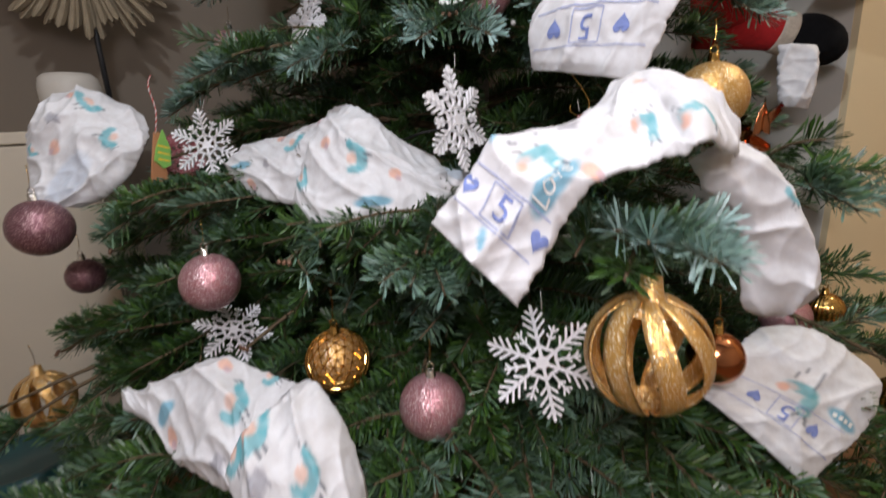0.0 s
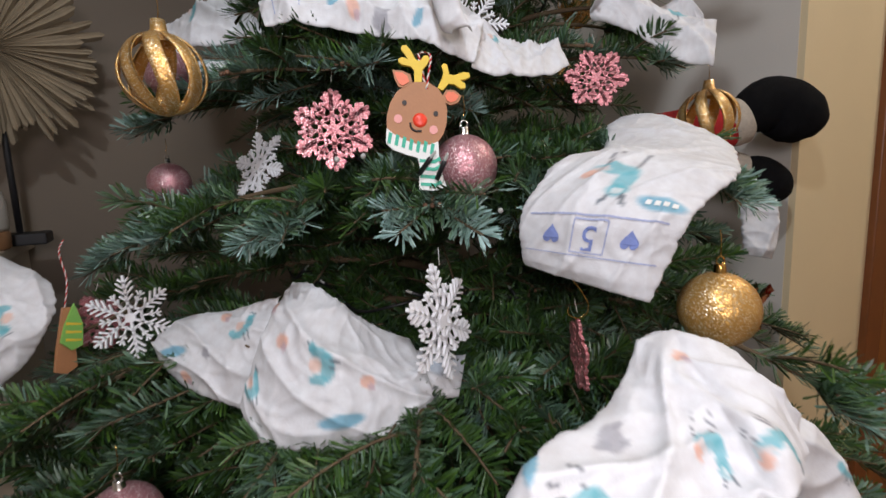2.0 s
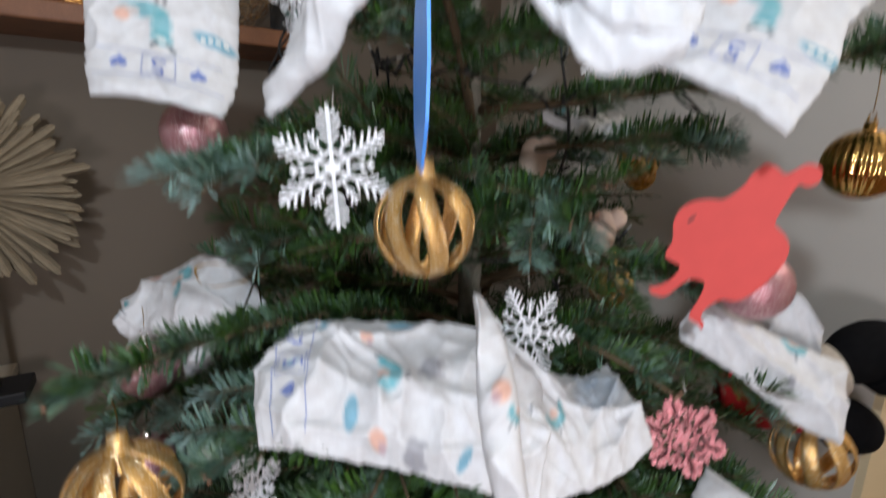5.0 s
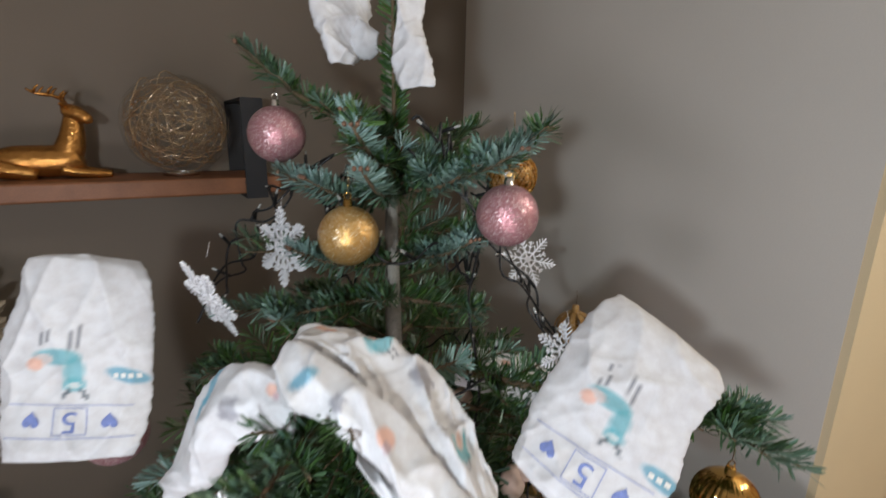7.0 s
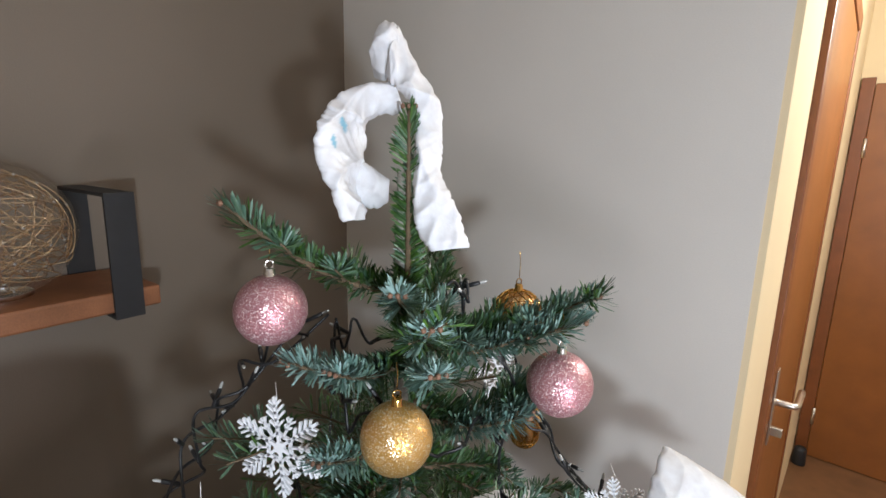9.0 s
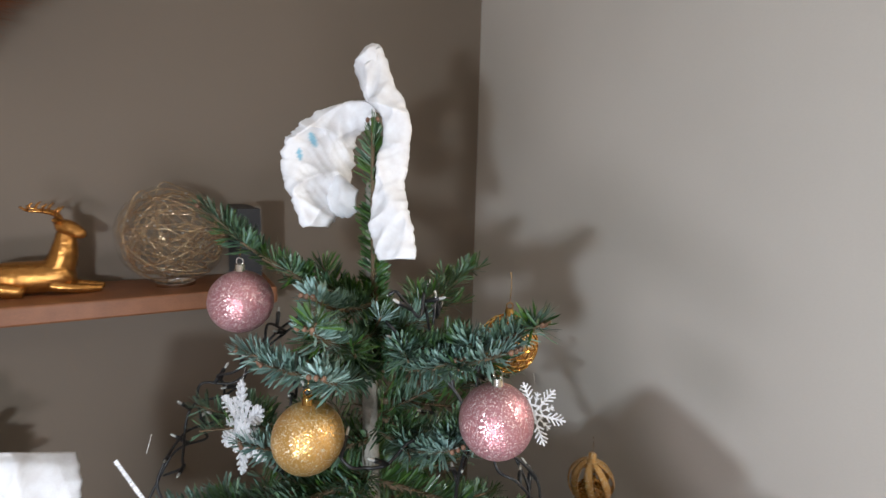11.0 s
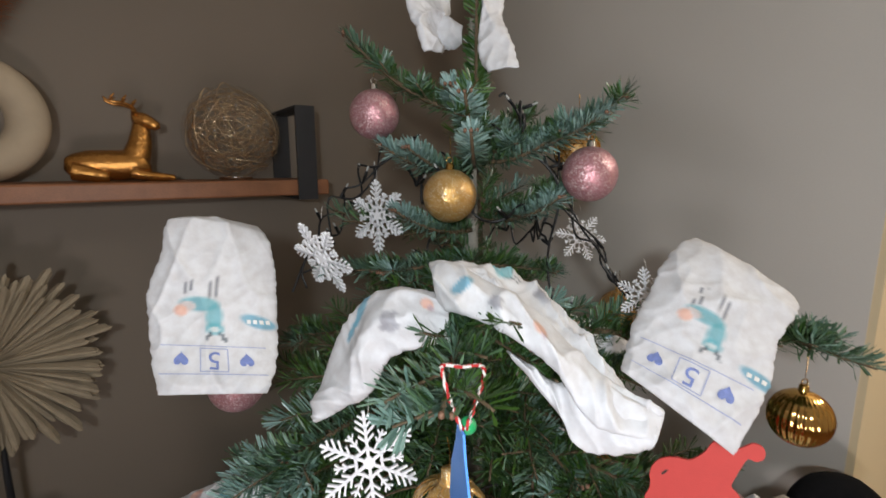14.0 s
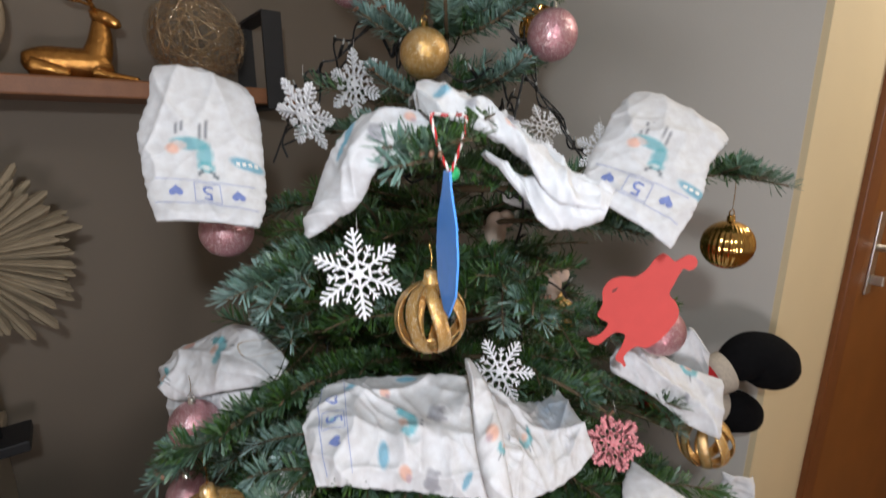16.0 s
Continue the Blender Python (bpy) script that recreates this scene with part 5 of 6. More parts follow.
# the reindeer: origin in its nose
D = 0.000203
deer_tag = thing("reindeer_ornament", (0.073, 0.589, 0.867), "painted wooden reindeer head with a green striped scarf", "ornament")
deer_tag.matrix_basis = Matrix.Translation((0.073, 0.589, 0.867)) @ pose(0, 0, 0, -12, 0, 0)


def q(*pts):
    """Outline points in units of the ornament's drawing, from the nose."""
    return [((x - 585) * D, (393 - y) * D) for x, y in pts]


part("head", plate(q((440, 420), (442, 370), (458, 315), (488, 265), (530, 232), (580, 218), (630, 225), (672, 255), (698, 300), (706, 350), (700, 410), (685, 455), (660, 490), (620, 502), (570, 498), (515, 478), (470, 452)), 0.003, "tan_wood", "head"), deer_tag)
part("antler", plate(q((568, 222), (570, 168), (555, 150), (520, 142), (503, 130), (503, 115), (520, 108), (545, 118), (530, 92), (516, 72), (520, 56), (540, 54), (560, 80), (578, 120), (596, 128), (615, 104), (632, 104), (640, 118), (628, 142), (606, 168), (600, 222)), 0.003, "yellow_paint", "antler"), deer_tag)
part("antler", plate(q((668, 250), (690, 208), (698, 180), (690, 152), (700, 140), (716, 146), (722, 190), (745, 196), (785, 182), (810, 186), (814, 204), (795, 214), (770, 218), (792, 236), (790, 254), (770, 256), (742, 236), (718, 232), (690, 262)), 0.003, "yellow_paint", "antler"), deer_tag)
for out, inn in ((((475, 165), (520, 170), (552, 188), (560, 225), (520, 248), (498, 240), (482, 205)), ((484, 176), (518, 180), (540, 196), (546, 222), (518, 238), (502, 230), (490, 204))),
                 (((690, 285), (705, 262), (740, 262), (772, 290), (755, 320), (720, 330), (700, 318)), ((700, 288), (712, 272), (738, 272), (760, 292), (746, 312), (722, 320), (706, 310)))):
    ear = part("ear", plate(q(*out), 0.003, "tan_wood", "ear", 0.0004), deer_tag)
    part("inner_ear", plate(q(*inn), 0.0006, "coral_paint", "inner_ear", 0.0036), ear)
for cx, cy in ((521, 314), (655, 367)):
    part("eye", plate(oval((cx - 585) * D, (393 - cy) * D, 10.5 * D, 12 * D), 0.0006, "ink", "eye", 0.0032), deer_tag)
for cx, cy in ((491, 384), (642, 438)):
    part("cheek", plate(oval((cx - 585) * D, (393 - cy) * D, 18 * D, 19 * D), 0.0004, "blush", "cheek", 0.0032), deer_tag)
part("nose", lathe([(0.0, 0.0018), (20 * D, 0.0014), (31 * D, 0.0004), (32 * D, -0.001)], 28, "nose_paint", "nose"), deer_tag, m=Matrix.Translation((0, -0.0032, 0)) @ Matrix.Rotation(math.pi / 2, 4, "X"))
mouth = [((x - 585) * D, -0.0036, (393 - y) * D) for x, y in ((542, 404), (546, 425), (562, 440), (590, 442))]
part("mouth", tube_mesh("mouth", curve_points(mouth, 12), 5 * D, "ink", 6), deer_tag)
scarf = part("scarf", plate(q((440, 425), (470, 452), (515, 480), (570, 502), (620, 505), (660, 492), (660, 600), (686, 690), (630, 706), (567, 698), (575, 600), (568, 560), (520, 545), (462, 520), (434, 490)), 0.0032, "white_paint", "scarf", 0.0014), deer_tag)
for k in range(7):
    x = 450 + 30 * k
    y0 = 438 + 0.36 * (x - 450) + (0 if k < 5 else -10)
    part("stripe", plate(q((x, y0 + 4), (x + 14, y0 + 12), (x + 4, y0 + 58), (x - 10, y0 + 52)), 0.0003, "mint", "stripe", 0.0047), scarf)
for k in range(4):
    y = 566 + 34 * k
    part("stripe", plate(q((576, y), (640, y + 6), (662, y - 8), (668, y + 10), (640, y + 22), (574, y + 14)), 0.0003, "mint", "stripe", 0.0047), scarf)
twine(deer_tag, [(0.036 * 0.2, -0.003, 0.028), (0.011, 0.0, 0.050), (0.012, 0.010, 0.066), (0.002, 0.012, 0.068), (0.004, 0.004, 0.050), (0.0065, -0.002, 0.029)])

# the red cut-out
F, G = 0.00049, 0.00068
red = thing("red_ornament", Matrix.Translation((0.292, 0.713, 1.109)) @ pose(0, 0, 0, -6, 0, -30), "flat red cut-out figure seen from its plain back", "ornament")
outline = ((1108, 790), (1115, 797), (1135, 799), (1152, 786), (1170, 773), (1186, 772), (1194, 777), (1188, 796), (1178, 814), (1179, 822), (1191, 826), (1199, 832), (1201, 826), (1195, 816), (1204, 803), (1222, 792), (1245, 791), (1270, 774), (1292, 750), (1301, 734), (1302, 720), (1292, 706), (1279, 696), (1285, 680), (1293, 664), (1302, 651), (1314, 653), (1326, 647), (1328, 637), (1322, 630), (1308, 628), (1296, 634), (1283, 640), (1270, 633), (1255, 629), (1240, 640), (1228, 656), (1205, 672), (1180, 673), (1155, 679), (1140, 691), (1134, 706), (1137, 725), (1128, 744), (1134, 751), (1152, 757), (1150, 766), (1136, 780), (1118, 788))
part("figure", plate([((x - 1217) * F, (722 - y) * G) for x, y in curve_points(outline + outline[:1], 150)[:-1]], 0.003, "red_paint", "figure"), red)
part("slot", plate([((x - 1217) * F, (722 - y) * G) for x, y in ((1155, 702), (1160, 697), (1168, 693), (1165, 698), (1158, 703))], 0.0004, "ink", "slot", 0.003), red)

# the blue ornament seen on its edge
blue = thing("blue_ornament", (0.045, 0.568, 1.276), "flat blue painted wooden ornament on striped twine", "ornament")
part("plate", plate([(-0.007, 0.0), (-0.010, -0.012), (-0.022, -0.035), (-0.026, -0.060), (-0.022, -0.085), (-0.006, -0.104), (0.006, -0.106), (0.022, -0.085), (0.026, -0.060), (0.022, -0.035), (0.010, -0.012), (0.007, 0.0)], 0.0015, "blue_paint", "plate"), blue, m=pose(0, 0, 0, 0, 0, -82))
part("bead", sphere_mesh("bead", 0.0055, "green_bead", 18, 12), blue, m=Matrix.Translation((0.004, 0.006, -0.002)))
twine(blue, [(0.0, -0.002, 0.0), (-0.006, 0.0, 0.014), (-0.0115, 0.0, 0.034), (-0.011, 0.003, 0.0385), (0.0, 0.002, 0.0375), (0.011, 0.003, 0.0375), (0.0125, 0.0, 0.032), (0.007, 0.0, 0.013), (0.002, -0.002, 0.0)], 0.0013)

# the leaf-green ornament beside the hanging nappy
leaf_tag = thing("leaf_ornament", Matrix.Translation((-0.289, 0.640, 0.703)) @ pose(0, 0, 0, 0, 8, 66) @ Matrix.Diagonal((0.85, 0.85, 0.9, 1)), "brown wooden ornament with a striped green leaf", "ornament")
part("stick", plate([(-0.004, 0.0), (-0.010, -0.045), (-0.012, -0.07), (0.0, -0.074), (0.012, -0.068), (0.008, -0.03), (0.004, 0.0)], 0.004, "tan_wood", "stick"), leaf_tag)
lf = part("leaf", plate([(0.006, 0.004), (-0.004, -0.02), (-0.008, -0.038), (0.004, -0.048), (0.016, -0.044), (0.016, -0.02)], 0.003, "leaf_green", "leaf", 0.004), leaf_tag)
for k in range(3):
    part("vein", plate([(-0.003, -0.016 - 0.009 * k), (0.014, -0.019 - 0.009 * k), (0.014, -0.021 - 0.009 * k), (-0.003, -0.019 - 0.009 * k)], 0.0004, "yellow_paint", "vein", 0.007), lf)
twine(leaf_tag, [(0.0, 0.0, 0.0), (0.003, 0.002, 0.03), (-0.004, 0.004, 0.06), (0.0, 0.004, 0.075)], 0.0009)

# pale wooden figure pieces deep in the tree
for p, s in (((0.245, 0.86, 1.09), 1.2), ((0.170, 0.90, 1.165), 1.3)):
    ob = thing("wooden_ornament", p, "small pale beige wooden ornament between inner branches", "ornament", "pale wooden ornaments")
    part("body", blob_mesh("body", [((0, 0, 0), 0.016 * s, (0.8, 0.6, 1.3)), ((0.012 * s, 0, 0.012 * s), 0.010 * s, (1, 0.7, 1))], "beige_wood"), ob)

# gold ribbon bow
bow = thing("ribbon_bow", (-0.110, 0.770, 1.060), "thin shiny gold ribbon tied in a bow", "ribbon")
for k, pts in enumerate((((0, 0, 0), (-0.03, -0.006, 0.012), (-0.055, 0, 0.006), (-0.05, 0.004, -0.012), (-0.02, 0, -0.008), (0, 0, 0)), ((0, 0, 0), (0.02, -0.004, 0.014), (0.05, 0, 0.02), (0.055, 0, 0.006), (0.02, 0, 0), (0, 0, 0)), ((0, 0, 0), (-0.012, -0.004, -0.03), (-0.028, -0.006, -0.052)), ((0, 0, 0), (0.004, -0.004, -0.03), (0.0, -0.008, -0.06)))):
    p = curve_points(pts, 24)
    vs = [tuple(a + np.array([0, dy, dz])) for a in p for dy, dz in ((-0.0022, 0.0012), (0.0022, -0.0012))]
    vs2 = vs + [(x, y, z + 0.0004) for x, y, z in vs]
    m = len(vs)
    fs = [(2 * i, 2 * i + 1, 2 * i + 3, 2 * i + 2) for i in range(23)] + [(m + 2 * i, m + 2 * i + 2, m + 2 * i + 3, m + 2 * i + 1) for i in range(23)]
    part("ribbon", mesh_from("ribbon", vs2, fs, "gold_shiny", True), bow)

# a thin gold wire hook above the edge-on pink snowflake
hook = thing("wire_hook", (0.199, 0.537, 0.698), "thin gold wire bent into an S hook", "hook")
part("wire", tube_mesh("wire", curve_points([(-0.009, 0, 0.042), (-0.008, 0, 0.034), (0.002, 0, 0.020), (0.008, 0, 0.008), (0.006, 0, 0.000), (-0.002, 0, -0.003), (-0.009, 0, 0.001), (-0.009, 0, 0.007)], 40), 0.0006, "gold_shiny", 6), hook)

# ---- the plush figure whose legs stick out behind the tree: one mesh ----
plush = bpy.data.meshes.new("plush_doll")
bm = bmesh.new()


def plush_tube(points, radii, slot, flat=0.82):
    """A soft stuffed limb along points, a little flattened."""
    p = curve_points(points, 22)
    vs, fs = tube_data(p, np.interp(np.linspace(0, 1, 22), np.linspace(0, 1, len(radii)), radii), 22)
    ring = [bm.verts.new((v[0], float(p[k // 22][1]) + (v[1] - float(p[k // 22][1])) * flat, v[2])) for k, v in enumerate(vs)]
    for f in fs:
        face = bm.faces.new([ring[i] for i in f])
        face.material_index, face.smooth = slot, True


plush_tube([(0.463, 0.945, 0.860), (0.514, 0.926, 0.867), (0.555, 0.917, 0.877), (0.593, 0.916, 0.890)], (0.050, 0.050, 0.036, 0.031), 1)
plush_tube([(0.483, 0.956, 0.840), (0.533, 0.947, 0.831), (0.574, 0.942, 0.820), (0.614, 0.940, 0.810)], (0.045, 0.042, 0.034, 0.029), 1)
plush_tube([(0.571, 0.916, 0.883), (0.577, 0.916, 0.886), (0.600, 0.916, 0.894), (0.606, 0.916, 0.897)], (0.024, 0.037, 0.038, 0.024), 2)
plush_tube([(0.594, 0.940, 0.816), (0.600, 0.940, 0.814), (0.618, 0.940, 0.808), (0.624, 0.940, 0.806)], (0.022, 0.034, 0.034, 0.022), 2)
plush_tube([(0.599, 0.916, 0.896), (0.616, 0.917, 0.906), (0.646, 0.920, 0.918), (0.674, 0.918, 0.911), (0.698, 0.914, 0.893), (0.714, 0.910, 0.875), (0.720, 0.909, 0.866)], (0.024, 0.036, 0.044, 0.049, 0.047, 0.033, 0.006), 0)
plush_tube([(0.616, 0.940, 0.810), (0.629, 0.940, 0.805), (0.654, 0.940, 0.797), (0.672, 0.939, 0.782), (0.680, 0.938, 0.766), (0.682, 0.938, 0.756)], (0.022, 0.034, 0.040, 0.041, 0.030, 0.006), 0)
bm.to_mesh(plush)
bm.free()
for k in ("plush_black", "plush_red", "plush_white"):
    plush.materials.append(M[k])
tagged(new("plush_doll", plush), "plush doll with red trousers and black boots in the tree", "plush doll")

# ---- fairy lights ----
lights = thing("fairy_lights", (0.003, 0.006, 0.009), "black cable with small clear fairy lights wound round the tree", "fairy lights")
cable = []
for i in range(420):
    t = i / 419
    z = 1.50 - 1.05 * t
    a = -1.2 + 2 * math.pi * 7.5 * t
    r = (0.06 + 0.30 * t) * (0.9 + 0.22 * noise.noise(Vector((3 * math.cos(a), 3 * math.sin(a), 5 * z))))
    cable.append((TRUNK.x + r * math.cos(a), TRUNK.y + r * math.sin(a), z + 0.05 * noise.noise(Vector((9 * t, 2.2, 8 * math.sin(a))))))
part("cable", tube_mesh("cable", curve_points(cable, 1400), 0.0016, "black", 5), lights)
STRANDS = []
drop = curve_points([(0.115, 0.90, 1.47), (0.19, 0.87, 1.40), (0.185, 0.88, 1.30), (0.20, 0.87, 1.18), (0.17, 0.86, 1.08), (0.20, 0.85, 1.0)], 90)
part("cable", tube_mesh("cable", drop, 0.0017, "black", 5), lights)
left_run, right_run = [(0.016, 0.956, 1.454), (-0.019, 0.963, 1.432), (-0.047, 0.968, 1.409), (-0.064, 0.968, 1.381), (-0.084, 0.971, 1.364), (-0.097, 0.969, 1.336), (-0.106, 0.956, 1.309), (-0.123, 0.946, 1.289), (-0.135, 0.935, 1.265)], [(0.197, 0.925, 1.432), (0.210, 0.915, 1.394), (0.225, 0.902, 1.348), (0.254, 0.889, 1.316), (0.264, 0.880, 1.284), (0.291, 0.869, 1.256), (0.311, 0.859, 1.230), (0.346, 0.847, 1.204)]
for run, ways in ((left_run, 3), (right_run, 3)):
    for k in range(ways):
        p = curve_points([(x + 0.012 * math.sin(1.7 * i + 2.1 * k), y + 0.014 * math.cos(1.3 * i + 1.9 * k), z + 0.012 * math.sin(2.3 * i + 2.6 * k)) for i, (x, y, z) in enumerate(run)], 90)
        STRANDS.append(p)
        part("cable", tube_mesh("cable", p, 0.0015, "black", 5), lights)
holder = lathe([(0.0, -0.010), (0.0021, -0.010), (0.0023, 0.006), (0.0017, 0.008), (0.0, 0.008)], 8, "black", "bulb")
tip_me = lathe([(0.0015, 0.008), (0.0015, 0.013), (0.0008, 0.015), (0.0, 0.0155)], 8, "led", "led_tip")
for i in list(range(3, 420, 4)):
    p = cable[i]
    o = part("bulb", holder, lights, m=Matrix.Translation(p) @ pose(0, 0, 0, g.uniform(-70, 70), g.uniform(-70, 70), g.uniform(0, 360)) @ Matrix.Translation((0, 0, 0.010)))
    part("led_tip", tip_me, o)
for path in (drop, *STRANDS):
    for i in range(5, 90, 9 if path is drop else 17):
        o = part("bulb", holder, lights, m=Matrix.Translation(path[i]) @ pose(0, 0, 0, g.uniform(-80, 80), g.uniform(-80, 80), 0) @ Matrix.Translation((0, 0, 0.010)))
        part("led_tip", tip_me, o)
for p, turn in (((0.073, 0.562, 0.819), (20, 38, 0)), ((0.086, 0.561, 0.815), (15, 25, 0))):
    o = part("bulb", holder, lights, m=Matrix.Translation(p) @ pose(0, 0, 0, *turn))
    part("led_tip", tip_me, o)
for p in ((0.120, 0.571, 0.797), (0.138, 0.569, 0.777), (0.019, 0.575, 0.829), (-0.004, 0.575, 0.827)):
    part("led_tip", sphere_mesh("led_tip", 0.0026, "led", 10, 8), lights, m=Matrix.Translation(p))
# twigs leave the hung things free towards the room
FRONT = Vector((0.06, 0.05, 0.0))
CLEAR = []


def keep_free(c, r, widen, reach):
    v = Vector((FRONT.x - c[0], FRONT.y - c[1], min(max(c[2] + 0.10, 0.78), 1.45) - c[2])).normalized()
    CLEAR.append((*c, r, *v, widen, reach))


bpy.context.view_layer.update()
for ob in scene.objects:
    if ob.get("category") in ("bauble", "snowflake", "ornament") and ob.parent is None:
        pts = [ch.matrix_local @ Vector(v) for ch in ob.children if ch.type == "MESH" and ch.name.split(".")[0] not in ("hook", "thread", "twine", "loop") for v in ch.bound_box]
        pts = [ob.matrix_basis @ v for v in pts]
        lo, hi = Vector([min(v[k] for v in pts) for k in range(3)]), Vector([max(v[k] for v in pts) for k in range(3)])
        keep_free((lo + hi) / 2, 0.45 * max(hi - lo), 0.10, 0.20)
for nap in NAP_SHEETS:
    n = max(2, int(nap.length / 0.035))
    for s in (np.arange(n) + 0.5) / n:
        wide = nap.width(s * nap.length)
        for a in (-0.5, 0.5) if wide > 0.035 else (0.0,):
            keep_free(nap.at(s * nap.length, a, 1.0), max(0.5 * wide, 0.017), 0.03, 0.11)
CLEAR = np.array(CLEAR, dtype=np.float32)
NEAR = CLEAR


def blocked(p):
    """Which of the points stand before a hung thing."""
    if not len(NEAR):
        return np.zeros(len(p), bool)
    p, d = p.astype(np.float32), NEAR[:, 4:7]
    along = p @ d.T - (NEAR[:, 0:3] * d).sum(1)
    far2 = (p**2).sum(1)[:, None] - 2 * p @ NEAR[:, 0:3].T + (NEAR[:, 0:3] ** 2).sum(1) - along**2
    return ((along > -0.004) & (along < NEAR[:, 8]) & (far2 < (NEAR[:, 3] + along * NEAR[:, 7]) ** 2)).any(1)


def shoot_needles(path, bloom, length, per_metre, out, lift=26, brush=0.25, ref=(0, 0, 1.0)):
    """Needles round a shoot that runs along path (an array of points)."""
    seg = np.diff(path, axis=0)
    ln = np.linalg.norm(seg, axis=1)
    total = ln.sum()
    n = max(6, int(total * per_metre))
    s = np.sort(RNG.uniform(0, total, n))
    cum = np.r_[0, np.cumsum(ln)]
    i = np.clip(np.searchsorted(cum, s) - 1, 0, len(ln) - 1)
    t = unit(seg[i])
    p = path[i] + t * (s - cum[i])[:, None]
    side = unit(np.cross(t, np.array(ref)) + 1e-6)
    nor = np.cross(side, t)
    # the needles part to both sides and stand somewhat above the shoot
    sg = np.where(RNG.random(n) < 0.5, 1.0, -1.0)
    e = np.radians(np.where(RNG.random(n) < brush, RNG.uniform(-60, 100, n), RNG.normal(lift, 26, n)))
    radial = np.cos(e)[:, None] * side * sg[:, None] + np.sin(e)[:, None] * nor
    lean = RNG.uniform(0.45, 0.85, n)[:, None]
    near_tip = np.clip((s / total - 0.85) / 0.15, 0, 1)[:, None]
    d = unit(radial * (1 - 0.45 * near_tip) + t * (lean + 0.9 * near_tip) + RNG.normal(0, 0.06, (n, 3)))
    L = length * RNG.uniform(0.72, 1.12, n)[:, None] * (1 - 0.25 * near_tip)
    w = unit(np.cross(d, unit(nor + 0.5 * np.sin(e)[:, None] * side)) + RNG.normal(0, 0.22, (n, 3)))
    W = 0.00092 * RNG.uniform(0.8, 1.2, n)[:, None]
    curl = unit(np.cross(w, d)) * L * RNG.uniform(0.0, 0.12, n)[:, None]
    q = p + 0.0015 * radial
    free = ~blocked(q + d * L * 0.8)
    v = np.stack([q - w * W * 0.5, q + w * W * 0.5, q + d * L * 0.8 + w * W * 1.1 + curl * 0.7, q + d * L + curl, q + d * L * 0.8 - w * W * 1.1 + curl * 0.7], axis=1)
    b = np.clip(bloom * (0.10 + 0.90 * (s / total) ** 1.5) + RNG.normal(0, 0.12, n), 0, 1)
    out.append((v[free].reshape(-1, 3), np.repeat(b[free], 5)))


def needles_mesh(out):
    v = np.concatenate([a for a, _ in out])
    b = np.concatenate([c for _, c in out])
    n = len(v) // 5
    me = bpy.data.meshes.new("needles")
    me.vertices.add(len(v))
    me.vertices.foreach_set("co", v.astype(np.float32).ravel())
    k = np.arange(n)[:, None] * 5
    loops = np.concatenate([k + np.array([[0, 1, 2, 4]]), k + np.array([[2, 3, 4]])], axis=1).ravel()
    me.loops.add(len(loops))
    me.loops.foreach_set("vertex_index", loops.astype(np.int32))
    starts = (np.arange(n)[:, None] * 7 + np.array([[0, 4]])).ravel()
    me.polygons.add(2 * n)
    me.polygons.foreach_set("loop_start", starts.astype(np.int32))
    me.update(calc_edges=True)
    at = me.attributes.new("bloom", "FLOAT", "POINT")
    at.data.foreach_set("value", b.astype(np.float32))
    me.materials.append(M["needle"])
    return me


